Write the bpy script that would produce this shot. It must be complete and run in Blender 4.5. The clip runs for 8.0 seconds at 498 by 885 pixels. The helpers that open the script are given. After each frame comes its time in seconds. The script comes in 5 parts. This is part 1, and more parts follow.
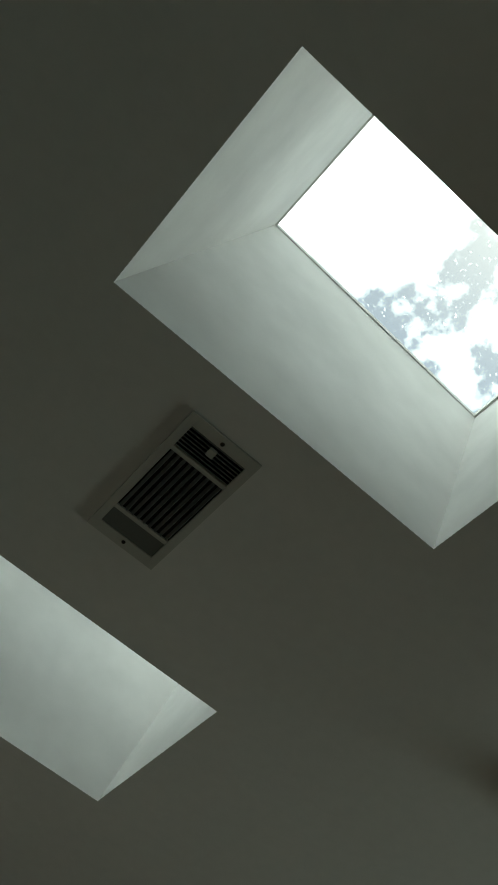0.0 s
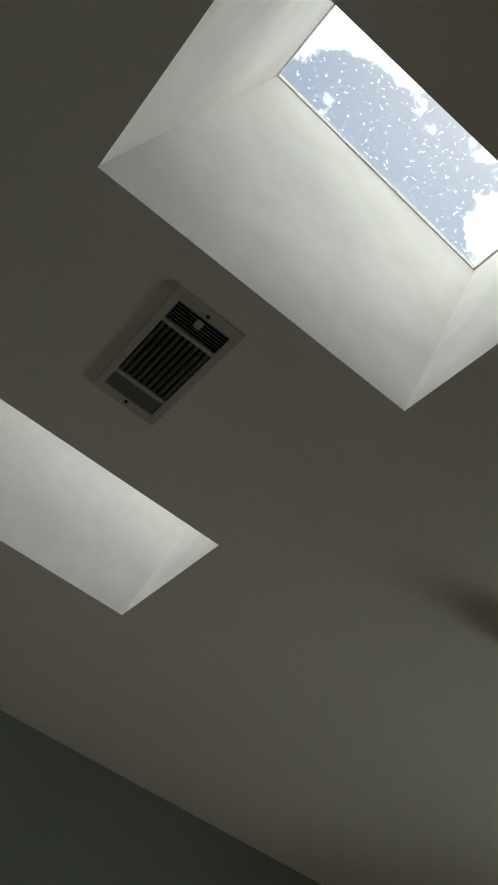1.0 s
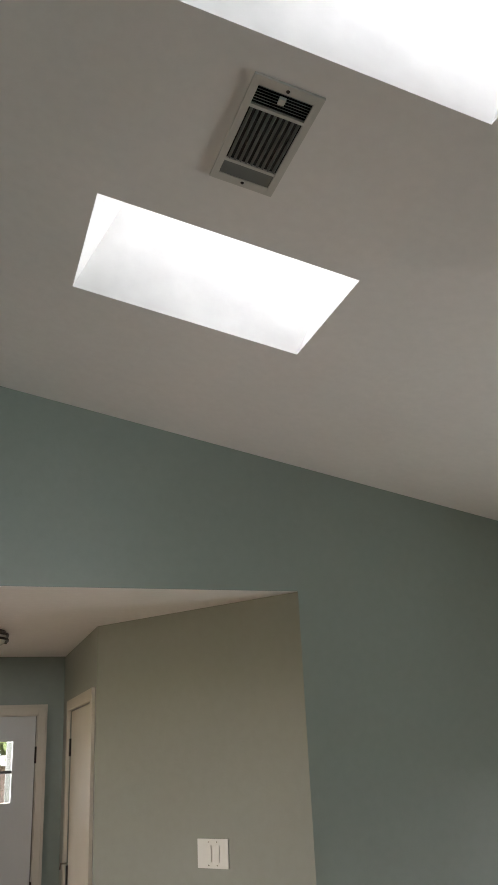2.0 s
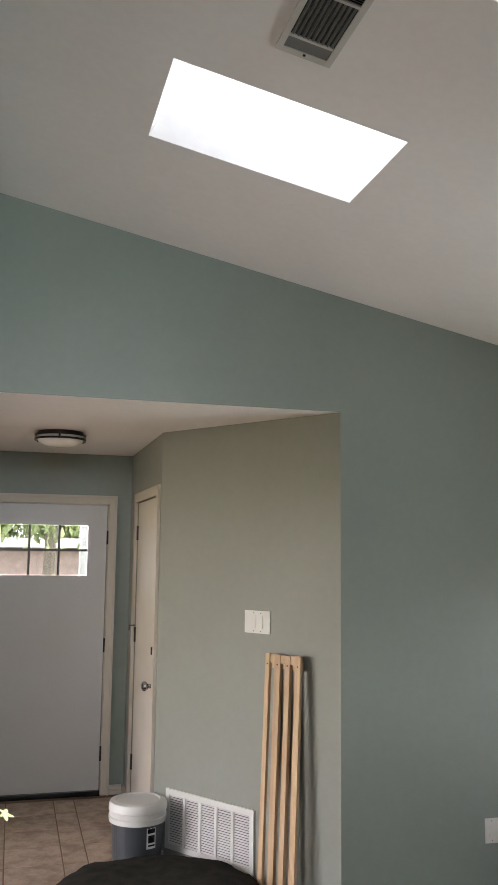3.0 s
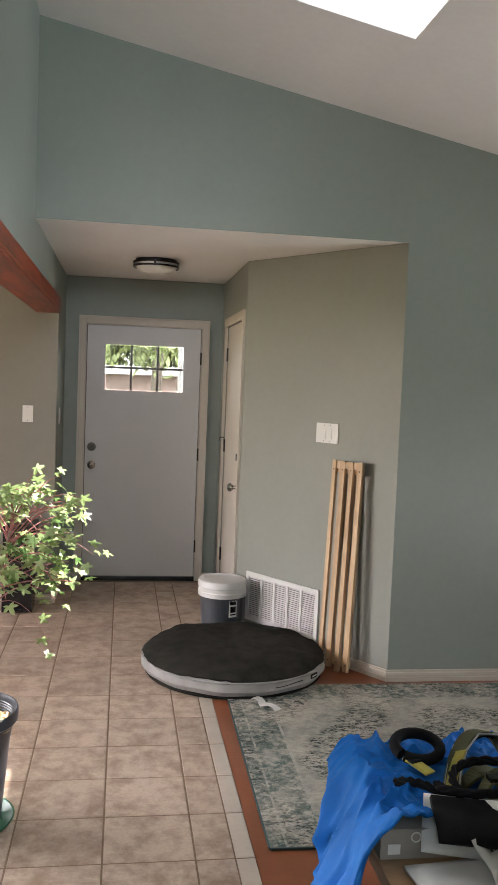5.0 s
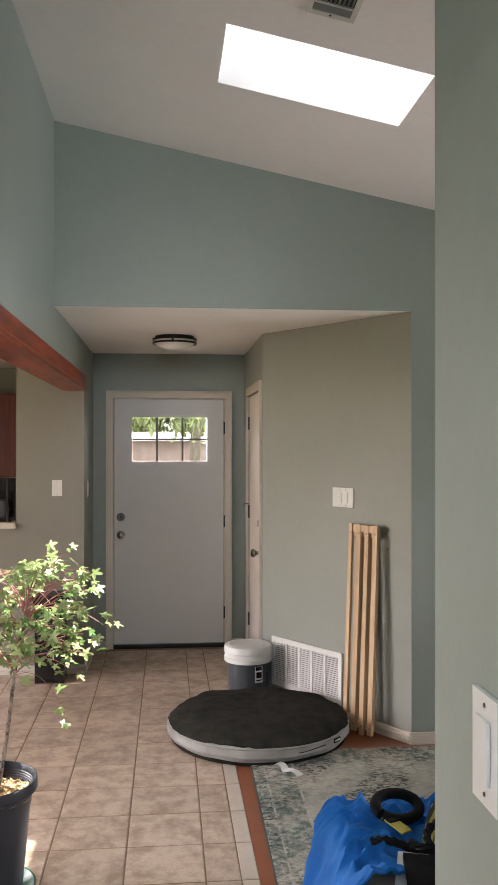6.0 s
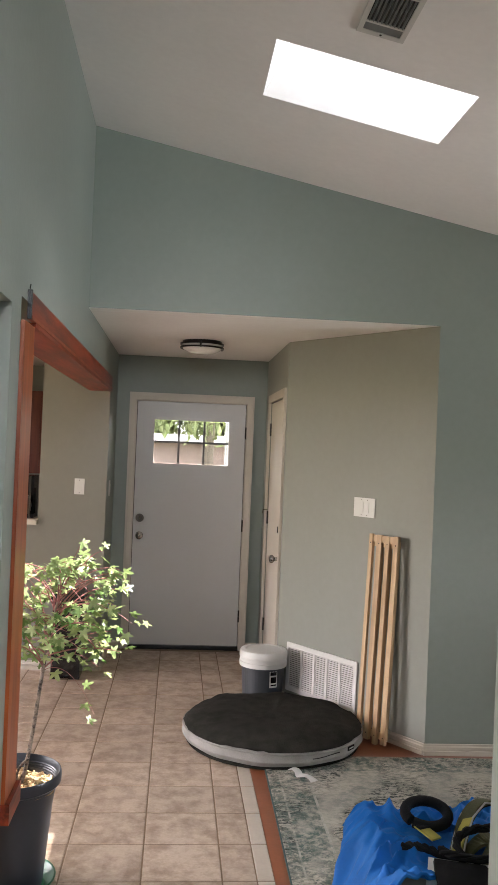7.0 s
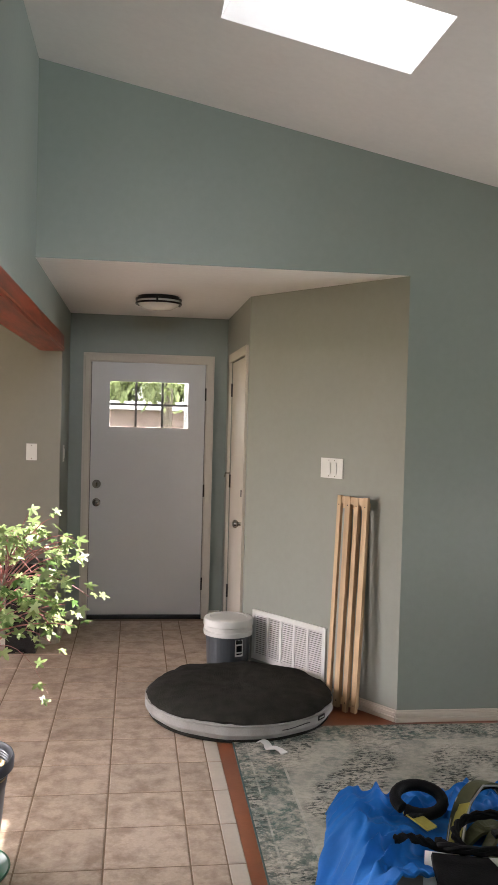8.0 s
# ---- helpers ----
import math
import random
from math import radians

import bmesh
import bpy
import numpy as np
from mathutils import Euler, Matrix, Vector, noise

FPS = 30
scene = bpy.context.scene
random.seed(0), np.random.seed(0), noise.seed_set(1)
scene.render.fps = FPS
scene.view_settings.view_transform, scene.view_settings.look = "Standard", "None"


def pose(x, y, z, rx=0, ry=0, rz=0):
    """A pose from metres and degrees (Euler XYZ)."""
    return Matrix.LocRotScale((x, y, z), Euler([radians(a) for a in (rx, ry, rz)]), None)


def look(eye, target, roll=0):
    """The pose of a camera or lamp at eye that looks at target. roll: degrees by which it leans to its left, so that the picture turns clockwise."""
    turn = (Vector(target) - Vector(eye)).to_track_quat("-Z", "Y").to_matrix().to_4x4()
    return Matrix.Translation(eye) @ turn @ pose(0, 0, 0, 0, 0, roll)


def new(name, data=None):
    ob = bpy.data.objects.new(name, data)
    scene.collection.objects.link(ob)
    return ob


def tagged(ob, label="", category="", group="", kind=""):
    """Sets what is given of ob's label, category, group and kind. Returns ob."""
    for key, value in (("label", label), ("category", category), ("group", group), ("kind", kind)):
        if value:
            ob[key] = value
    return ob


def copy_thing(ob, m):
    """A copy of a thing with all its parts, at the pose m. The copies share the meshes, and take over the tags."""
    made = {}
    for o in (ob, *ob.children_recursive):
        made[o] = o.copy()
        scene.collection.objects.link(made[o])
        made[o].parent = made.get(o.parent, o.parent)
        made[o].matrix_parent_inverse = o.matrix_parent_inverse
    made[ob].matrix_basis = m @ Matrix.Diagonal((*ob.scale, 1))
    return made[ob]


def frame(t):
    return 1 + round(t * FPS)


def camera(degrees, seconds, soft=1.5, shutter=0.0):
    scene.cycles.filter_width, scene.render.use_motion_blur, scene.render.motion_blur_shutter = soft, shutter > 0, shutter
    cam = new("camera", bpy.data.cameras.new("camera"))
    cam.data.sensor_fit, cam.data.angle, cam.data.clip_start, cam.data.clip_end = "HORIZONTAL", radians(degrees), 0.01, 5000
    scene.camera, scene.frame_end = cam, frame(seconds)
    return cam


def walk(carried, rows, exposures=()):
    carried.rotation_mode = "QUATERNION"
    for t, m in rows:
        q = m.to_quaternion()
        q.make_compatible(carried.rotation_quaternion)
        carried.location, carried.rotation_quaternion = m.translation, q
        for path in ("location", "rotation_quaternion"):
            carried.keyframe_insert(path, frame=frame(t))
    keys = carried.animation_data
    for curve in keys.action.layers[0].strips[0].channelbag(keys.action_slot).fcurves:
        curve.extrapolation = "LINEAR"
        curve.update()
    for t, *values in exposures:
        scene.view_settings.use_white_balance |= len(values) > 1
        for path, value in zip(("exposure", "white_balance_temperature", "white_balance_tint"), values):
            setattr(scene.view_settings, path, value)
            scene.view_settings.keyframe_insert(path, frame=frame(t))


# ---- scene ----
cam = camera(32.6, 8.0)
PATH = [
    (0, (0.573, -2.88, 1.839), (1.335, -1.937, 3.429), 0.6),
    (0.5, (0.528, -2.967, 1.835), (1.392, -1.989, 3.351), 5.9),
    (1, (0.568, -3.116, 1.803), (1.435, -1.854, 3.089), 3.7),
    (1.5, (0.614, -3.327, 1.748), (1.302, -1.733, 2.741), -3.7),
    (1.7, (0.593, -3.38, 1.74), (1.229, -1.697, 2.615), -4.3),
    (2.8, (0.408, -3.856, 1.707), (0.98, -1.964, 2.012), 1.0),
    (3, (0.41, -3.933, 1.705), (0.932, -2.02, 1.961), 0.7),
    (3.5, (0.431, -4.139, 1.701), (0.877, -2.196, 1.863), 0.2),
    (4, (0.389, -4.348, 1.71), (0.815, -2.399, 1.84), 1.2),
    (4.5, (0.363, -4.423, 1.639), (0.754, -2.466, 1.515), 3.4),
    (4.7, (0.39, -4.433, 1.608), (0.73, -2.468, 1.453), 3.5),
    (5.8, (0.607, -4.602, 1.664), (0.829, -2.614, 1.654), 0.1),
    (6, (0.605, -4.632, 1.666), (0.795, -2.641, 1.67), 0.0),
    (6.5, (0.572, -4.651, 1.667), (0.733, -2.658, 1.68), 0.2),
    (7, (0.512, -4.677, 1.673), (0.678, -2.684, 1.688), 2.3),
    (7.5, (0.505, -4.629, 1.658), (0.706, -2.639, 1.67), 3.1),
    (8, (0.518, -4.42, 1.631), (0.783, -2.439, 1.571), 1.5),
]
walk(cam, [(t, look(eye, target, roll)) for t, eye, target, roll in PATH],
     [(0.0, -0.45, 6500, -13), (0.5, -0.45, 6500, -13), (1.0, -0.05, 6950, -1), (1.5, 0.68, 7200, 1), (1.7, 1.1, 6900, 8),
      (2.8, 2.0, 6400, 13), (4.2, 2.0, 6450, 13), (5.8, 2.06, 6650, 15), (8.0, 2.06, 6650, 15)])

# ---- world, sun, large lights ----
SUN = Vector((0.50, 0.005, 1.0)).normalized()
world = bpy.data.worlds.new("sky")
scene.world = world
world.use_nodes = True
wn, wl = world.node_tree.nodes, world.node_tree.links
wn.clear()
sky = wn.new("ShaderNodeTexSky")
sky.sky_type, sky.sun_disc = "NISHITA", False
sky.sun_elevation = math.asin(SUN.z)
sky.sun_rotation = math.atan2(SUN.x, SUN.y)
coord = wn.new("ShaderNodeTexCoord")
cloud = wn.new("ShaderNodeTexNoise")
cloud.inputs["Scale"].default_value, cloud.inputs["Detail"].default_value = 3.2, 8.0
cloud.inputs["Roughness"].default_value = 0.58
ramp = wn.new("ShaderNodeValToRGB")
ramp.color_ramp.elements[0].position, ramp.color_ramp.elements[1].position = 0.46, 0.57
mixw = wn.new("ShaderNodeMixRGB")
mixw.inputs["Color2"].default_value = (58.0, 58.0, 60.0, 1)
bg = wn.new("ShaderNodeBackground")
bg.inputs["Strength"].default_value = 0.15
wo = wn.new("ShaderNodeOutputWorld")
wl.new(coord.outputs["Generated"], cloud.inputs["Vector"])
wl.new(cloud.outputs["Fac"], ramp.inputs["Fac"])
wl.new(ramp.outputs["Color"], mixw.inputs["Fac"])
wl.new(sky.outputs["Color"], mixw.inputs["Color1"])
wl.new(mixw.outputs["Color"], bg.inputs["Color"])
wl.new(bg.outputs["Background"], wo.inputs["Surface"])

sun_data = bpy.data.lights.new("sun", "SUN")
sun_data.energy, sun_data.angle, sun_data.color = 5.0, radians(0.6), (1.0, 0.96, 0.91)
sun = new("sun", sun_data)
sun.matrix_world = look(SUN * 30, (0, 0, 0))


def area_lamp(name, m, sx, sy, watts, colour, spread=180):
    d = bpy.data.lights.new(name, "AREA")
    d.shape, d.size, d.size_y, d.energy, d.color = "RECTANGLE", sx, sy, watts, colour
    d.spread = radians(spread)
    ob = new(name, d)
    ob.matrix_world = m
    return ob


# fill lamps added out of view, in made-up wall openings, to brighten the rooms
area_lamp("fill_light_east", look((4.98, -2.1, 1.35), (0.2, -0.8, 2.75)), 1.2, 0.7, 4.2, (0.86, 0.94, 0.97), 66)
area_lamp("fill_light_hall", look((0.5, -6.56, 2.68), (0.5, 0.0, 2.3)), 0.85, 0.8, 10.0, (0.76, 0.90, 1.0))
area_lamp("fill_light_kitchen", look((-2.94, -0.4, 1.3), (0, -0.3, 0.9)), 2.4, 1.9, 7.0, (1.0, 0.64, 0.50))


# ---- materials ----
def mat(name, colour, rough=0.6, metal=0.0, vary=0.06, scale=4.0, fine=60.0, bump=0.1, bump_scale=80.0, spec=0.5, second=None, stain=0.0, island=0.0, sharp=0.0, stretch=None):
    m = bpy.data.materials.new(name)
    m.use_nodes = True
    n, l = m.node_tree.nodes, m.node_tree.links
    b = n["Principled BSDF"]
    b.inputs["Roughness"].default_value, b.inputs["Metallic"].default_value = rough, metal
    b.inputs["Specular IOR Level"].default_value = spec
    tc = n.new("ShaderNodeTexCoord")
    big, small = n.new("ShaderNodeTexNoise"), n.new("ShaderNodeTexNoise")
    big.inputs["Scale"].default_value, big.inputs["Detail"].default_value = scale, 5
    small.inputs["Scale"].default_value, small.inputs["Detail"].default_value = fine, 3
    source = tc.outputs["Object"]
    if stretch:
        mp = n.new("ShaderNodeMapping")
        mp.inputs["Scale"].default_value = stretch
        l.new(source, mp.inputs["Vector"])
        source = mp.outputs["Vector"]
    if island:
        inf, sc2, ad = n.new("ShaderNodeObjectInfo"), n.new("ShaderNodeVectorMath"), n.new("ShaderNodeVectorMath")
        sc2.operation, ad.operation = "MULTIPLY", "ADD"
        sc2.inputs[1].default_value = (31.0, 57.0, 11.0)
        l.new(inf.outputs["Random"], sc2.inputs[0])
        l.new(source, ad.inputs[0])
        l.new(sc2.outputs["Vector"], ad.inputs[1])
        source = ad.outputs["Vector"]
    for k in (big, small):
        l.new(source, k.inputs["Vector"])
    mix = n.new("ShaderNodeMixRGB")
    c2 = second or tuple(max(0.0, v * (1 - 2.2 * vary)) for v in colour)
    mix.inputs["Color1"].default_value, mix.inputs["Color2"].default_value = (*colour, 1), (*c2, 1)
    r = n.new("ShaderNodeValToRGB")
    r.color_ramp.elements[0].position, r.color_ramp.elements[1].position = 0.35 + sharp, 0.68 - sharp
    if sharp:
        big.inputs["Detail"].default_value, big.inputs["Roughness"].default_value, big.inputs["Distortion"].default_value = 7, 0.68, 0.0
    l.new(big.outputs["Fac"], r.inputs["Fac"])
    l.new(r.outputs["Color"], mix.inputs["Fac"])
    mul = n.new("ShaderNodeMixRGB")
    mul.blend_type = "MULTIPLY"
    mul.inputs["Fac"].default_value = min(1.0, vary * 4)
    r2 = n.new("ShaderNodeValToRGB")
    r2.color_ramp.elements[0].position, r2.color_ramp.elements[1].position = 0.3, 0.7
    r2.color_ramp.elements[0].color = (0.7, 0.7, 0.7, 1)
    l.new(small.outputs["Fac"], r2.inputs["Fac"])
    l.new(mix.outputs["Color"], mul.inputs["Color1"])
    l.new(r2.outputs["Color"], mul.inputs["Color2"])
    last = mul
    if island:
        info = n.new("ShaderNodeObjectInfo")
        hsv = n.new("ShaderNodeHueSaturation")
        ma = n.new("ShaderNodeMapRange")
        ma.inputs["To Min"].default_value, ma.inputs["To Max"].default_value = 1 - island, 1 + island
        l.new(info.outputs["Random"], ma.inputs["Value"])
        l.new(ma.outputs["Result"], hsv.inputs["Value"])
        l.new(mul.outputs["Color"], hsv.inputs["Color"])
        last = hsv
    l.new(last.outputs["Color"], b.inputs["Base Color"])
    if bump:
        nb = n.new("ShaderNodeTexNoise")
        nb.inputs["Scale"].default_value, nb.inputs["Detail"].default_value = bump_scale, 4
        l.new(tc.outputs["Object"], nb.inputs["Vector"])
        bp = n.new("ShaderNodeBump")
        bp.inputs["Strength"].default_value, bp.inputs["Distance"].default_value = bump, 0.004
        l.new(nb.outputs["Fac"], bp.inputs["Height"])
        l.new(bp.outputs["Normal"], b.inputs["Normal"])
    return m


def glass_mat(name, rough=0.0, tint=(1, 1, 1), dirt=0.0):
    m = bpy.data.materials.new(name)
    m.use_nodes = True
    n, l = m.node_tree.nodes, m.node_tree.links
    n.clear()
    out = n.new("ShaderNodeOutputMaterial")
    tr, gl, mx = n.new("ShaderNodeBsdfTransparent"), n.new("ShaderNodeBsdfGlossy"), n.new("ShaderNodeMixShader")
    tr.inputs["Color"].default_value = (*tint, 1)
    gl.inputs["Roughness"].default_value = 0.03
    fr = n.new("ShaderNodeFresnel")
    fr.inputs["IOR"].default_value = 1.45
    l.new(fr.outputs["Fac"], mx.inputs["Fac"])
    l.new(tr.outputs["BSDF"], mx.inputs[1])
    l.new(gl.outputs["BSDF"], mx.inputs[2])
    last = mx
    if dirt or rough:
        df, mx2 = n.new("ShaderNodeBsdfTranslucent"), n.new("ShaderNodeMixShader")
        df.inputs["Color"].default_value = (0.9, 0.92, 0.95, 1)
        if rough:
            mx2.inputs["Fac"].default_value = rough
        else:
            tc, vo, cr = n.new("ShaderNodeTexCoord"), n.new("ShaderNodeTexNoise"), n.new("ShaderNodeValToRGB")
            vo.inputs["Scale"].default_value, vo.inputs["Detail"].default_value = 90, 2
            cr.color_ramp.elements[0].position, cr.color_ramp.elements[1].position = 0.66, 0.72
            cr.color_ramp.elements[1].color = (dirt, dirt, dirt, 1)
            l.new(tc.outputs["Object"], vo.inputs["Vector"])
            l.new(vo.outputs["Fac"], cr.inputs["Fac"])
            l.new(cr.outputs["Color"], mx2.inputs["Fac"])
        l.new(mx.outputs["Shader"], mx2.inputs[1])
        l.new(df.outputs["BSDF"], mx2.inputs[2])
        last = mx2
    l.new(last.outputs["Shader"], out.inputs["Surface"])
    return m


PAINT = mat("sage_wall_paint", (0.232, 0.266, 0.236), 0.5, vary=0.035, scale=1.3, fine=25, bump=0.14, bump_scale=60)
KHAKI = mat("khaki_kitchen_paint", (0.205, 0.198, 0.165), 0.5, vary=0.03, scale=1.3, fine=25, bump=0.12, bump_scale=45)
# warmer and less green than PAINT, for the diagonal and closet walls
WARMGREY = mat("warm_grey_entry_wall", (0.256, 0.261, 0.226), 0.5, vary=0.035, scale=1.3, fine=25, bump=0.14, bump_scale=60)
CEIL = mat("white_ceiling_paint", (0.80, 0.78, 0.76), 0.85, vary=0.03, scale=1.2, fine=30, bump=0.25, bump_scale=35)
WELL = mat("well_plaster", (0.87, 0.86, 0.84), 0.75, vary=0.06, scale=2.6, fine=9, bump=0.3, bump_scale=12)
TRIM = mat("cream_trim_paint", (0.53, 0.48, 0.405), 0.6, vary=0.02, bump=0.04)
WHITE = mat("white_door_paint", (0.485, 0.48, 0.465), 0.38, vary=0.015, scale=2, bump=0.04, bump_scale=120)
PLASTIC = mat("white_plastic", (0.66, 0.65, 0.62), 0.35, vary=0.01, bump=0)
TILE = mat("mottled_brown_tile", (0.50, 0.395, 0.31), 0.46, vary=0.12, scale=10, fine=85, second=(0.305, 0.218, 0.155), bump=0.2, bump_scale=40, island=0.08, sharp=0.062)
STRIP = mat("cream_border_tile", (0.50, 0.44, 0.37), 0.45, vary=0.05, scale=8, bump=0.08, island=0.04)
GROUT = mat("grey_brown_grout", (0.235, 0.165, 0.11), 0.9, vary=0.1, scale=6, bump=0.2)
REDFLOOR = mat("red_brown_stained_floor", (0.27, 0.085, 0.035), 0.35, vary=0.1, scale=5, fine=40, bump=0.1)
CHERRY = mat("red_cherry_wood", (0.31, 0.045, 0.016), 0.34, vary=0.16, scale=9, fine=40, bump=0.06, second=(0.085, 0.012, 0.006), sharp=0.05, stretch=(1.6, 0.16, 1.6), spec=0.25)
CEDAR = mat("orange_cedar_wood", (0.37, 0.088, 0.024), 0.34, vary=0.14, scale=14, fine=50, bump=0.06, second=(0.19, 0.038, 0.012), stretch=(1.5, 1.5, 0.12), spec=0.3)
CABINET = mat("dark_cherry_cabinet", (0.17, 0.036, 0.018), 0.4, vary=0.14, scale=10, fine=50, bump=0.05, second=(0.10, 0.02, 0.011), stretch=(1.6, 1.6, 0.14), spec=0.3)
PINE = mat("pale_pine_wood", (0.60, 0.42, 0.245), 0.5, vary=0.12, scale=24, fine=60, bump=0.06, second=(0.47, 0.30, 0.155), island=0.10, stretch=(1.5, 1.5, 0.06))
BLACK = mat("gloss_black_metal", (0.012, 0.012, 0.013), 0.22, vary=0.02, bump=0.02)
DARK = mat("dark_bronze_metal", (0.03, 0.025, 0.022), 0.35, metal=0.6, vary=0.05, bump=0.02)
CHROME = mat("satin_nickel", (0.34, 0.32, 0.29), 0.2, metal=1.0, vary=0.03, bump=0)
OLDNICKEL = mat("dull_nickel", (0.20, 0.185, 0.165), 0.32, metal=0.8, vary=0.06, bump=0)
# grey tint dims the overbright view outside; it is not the glass's own colour
GLASS = glass_mat("window_glass", tint=(0.50, 0.51, 0.50))
SKYGLASS = glass_mat("skylight_glass", tint=(0.95, 0.97, 0.98), dirt=0.35)


# ---- builders ----
def mesh_of(bm, name, material, smooth=False, bevel=0.0, seg=2):
    if bevel:
        bmesh.ops.bevel(bm, geom=[e for e in bm.edges if e.calc_face_angle(0) > 0.6], offset=bevel, segments=seg, profile=0.6, affect="EDGES")
    bmesh.ops.recalc_face_normals(bm, faces=bm.faces[:])
    me = bpy.data.meshes.new(name)
    bm.to_mesh(me)
    bm.free()
    me.materials.append(material)
    if smooth:
        for p in me.polygons:
            p.use_smooth = True
        me.set_sharp_from_angle(angle=radians(38))
    return me


def part(name, bm, material, parent=None, label="", smooth=False, bevel=0.0, seg=2):
    ob = new(name, mesh_of(bm, name, material, smooth, bevel, seg))
    if parent:
        ob.parent = parent
    if label:
        ob["label"] = label
    return ob


def thing(name, label, category, m=None, group="", kind=""):
    ob = new(name)
    ob.empty_display_size = 0.05
    if m:
        ob.matrix_world = m
    return tagged(ob, label, category, group, kind)


def box(bm, x0, x1, y0, y1, z0, z1, m=None):
    vs = [bm.verts.new((x, y, z)) for x in (x0, x1) for y in (y0, y1) for z in (z0, z1)]
    for f in ((0, 1, 3, 2), (4, 6, 7, 5), (0, 4, 5, 1), (2, 3, 7, 6), (0, 2, 6, 4), (1, 5, 7, 3)):
        bm.faces.new([vs[i] for i in f])
    if m:
        for v in vs:
            v.co = m @ v.co
    return vs


def boxes(*rows):
    bm = bmesh.new()
    for r in rows:
        box(bm, *r)
    return bm


def prism(points, lo, hi, axis="y"):
    """A polygon of (a, b) pairs drawn out along an axis."""
    bm = bmesh.new()
    at = {"y": lambda a, b, c: (a, c, b), "z": lambda a, b, c: (a, b, c), "x": lambda a, b, c: (c, a, b)}[axis]
    low = [bm.verts.new(at(a, b, lo)) for a, b in points]
    high = [bm.verts.new(at(a, b, hi)) for a, b in points]
    bm.faces.new(low), bm.faces.new(high[::-1])
    k = len(points)
    for i in range(k):
        bm.faces.new((low[i], low[(i + 1) % k], high[(i + 1) % k], high[i]))
    return bm


def lathe(profile, steps=32, m=None, bm=None):
    """Turns (radius, height) pairs round z."""
    bm = bm or bmesh.new()
    rings = []
    for r, z in profile:
        if r < 1e-5:
            rings.append([bm.verts.new((0, 0, z))])
        else:
            rings.append([bm.verts.new((r * math.cos(2 * math.pi * i / steps), r * math.sin(2 * math.pi * i / steps), z)) for i in range(steps)])
    for a, b in zip(rings, rings[1:]):
        for i in range(steps):
            j = (i + 1) % steps
            if len(a) == 1 and len(b) > 1:
                bm.faces.new((a[0], b[i], b[j]))
            elif len(b) == 1 and len(a) > 1:
                bm.faces.new((a[i], a[j], b[0]))
            elif len(a) > 1:
                bm.faces.new((a[i], a[j], b[j], b[i]))
    if m:
        for ring in rings:
            for v in ring:
                v.co = m @ v.co
    return bm


def tube(points, radius, steps=8, bm=None, closed=False):
    """A round tube along points; radius a number or one for each point."""
    bm = bm or bmesh.new()
    pts = [Vector(p) for p in points]
    k = len(pts)
    rad = [radius] * k if isinstance(radius, (int, float)) else radius
    rings, up = [], None
    for i, p in enumerate(pts):
        a = pts[(i - 1) % k] if closed or i else p
        b = pts[(i + 1) % k] if closed or i < k - 1 else p
        d = (b - a).normalized()
        up = up or (Vector((0, 0, 1)) if abs(d.z) < 0.9 else Vector((1, 0, 0)))
        u = (up - d * up.dot(d)).normalized()
        up = u
        v = d.cross(u)
        rings.append([bm.verts.new(p + rad[i] * (math.cos(2 * math.pi * s / steps) * u + math.sin(2 * math.pi * s / steps) * v)) for s in range(steps)])
    for a, b in list(zip(rings, rings[1:])) + ([(rings[-1], rings[0])] if closed else []):
        for s in range(steps):
            bm.faces.new((a[s], a[(s + 1) % steps], b[(s + 1) % steps], b[s]))
    if not closed:
        bm.faces.new(rings[0][::-1]), bm.faces.new(rings[-1])
    return bm


def structure(name, bm, material, label, category, bevel=0.0):
    return tagged(part(name, bm, material, bevel=bevel), label, category, kind="structure")


# ---- plan ----
H0, SLOPE = 3.397, 0.2035          # great room ceiling: height at the west wall, fall to the east
SOF = 2.41                         # entry ceiling
EAST, SOUTH = 5.1, -6.6
DX, DY = 1.955, 0.0                # foot of the diagonal wall
EX, EY = 1.238, 1.042              # its far end
DOORY = 2.38


def zc(x):
    return H0 - SLOPE * x


# floors
structure("floor_base", boxes((-3.1, EAST, SOUTH, 4.0, -0.12, -0.006)), GROUT, "grey-brown grout bed under the floor tiles", "floor")
structure("floor_wood", prism([(0.957, SOUTH), (EAST, SOUTH), (EAST, 0.3), (0.957, 0.3)], -0.0059, -0.001, "z"), REDFLOOR,
          "red-brown stained smooth floor beside the tiles", "floor")

# walls
structure("wall_north", prism([(0, SOF - 0.0035), (DX, SOF - 0.0035), (DX, 0), (EAST, 0), (EAST, zc(EAST) + 0.05), (0, zc(0) + 0.05)], 0, 0.12), PAINT,
          "sage green painted gable wall over the entry recess", "wall", bevel=0.004)
nx, ny = (EY - DY), (DX - EX)
nl = math.hypot(nx, ny)
nx, ny = nx / nl, ny / nl           # outward from the room, behind the diagonal wall
structure("wall_diagonal", prism([(DX, DY), (EX, EY), (EX + 0.11 * nx + 0.03, EY + 0.11 * ny), (DX + 0.02, DY + 0.11)], 0, SOF + 0.05, "z"), WARMGREY,
          "warm grey diagonal wall of the entry", "wall")
structure("wall_closet", boxes((EX, EX + 0.1, EY + 0.001, 1.133, 0, SOF + 0.05), (EX, EX + 0.1, 2.033, DOORY, 0, SOF + 0.05), (EX, EX + 0.1, 1.133, 2.033, 2.045, SOF + 0.05)), WARMGREY,
          "warm grey wall with the closet door", "wall")
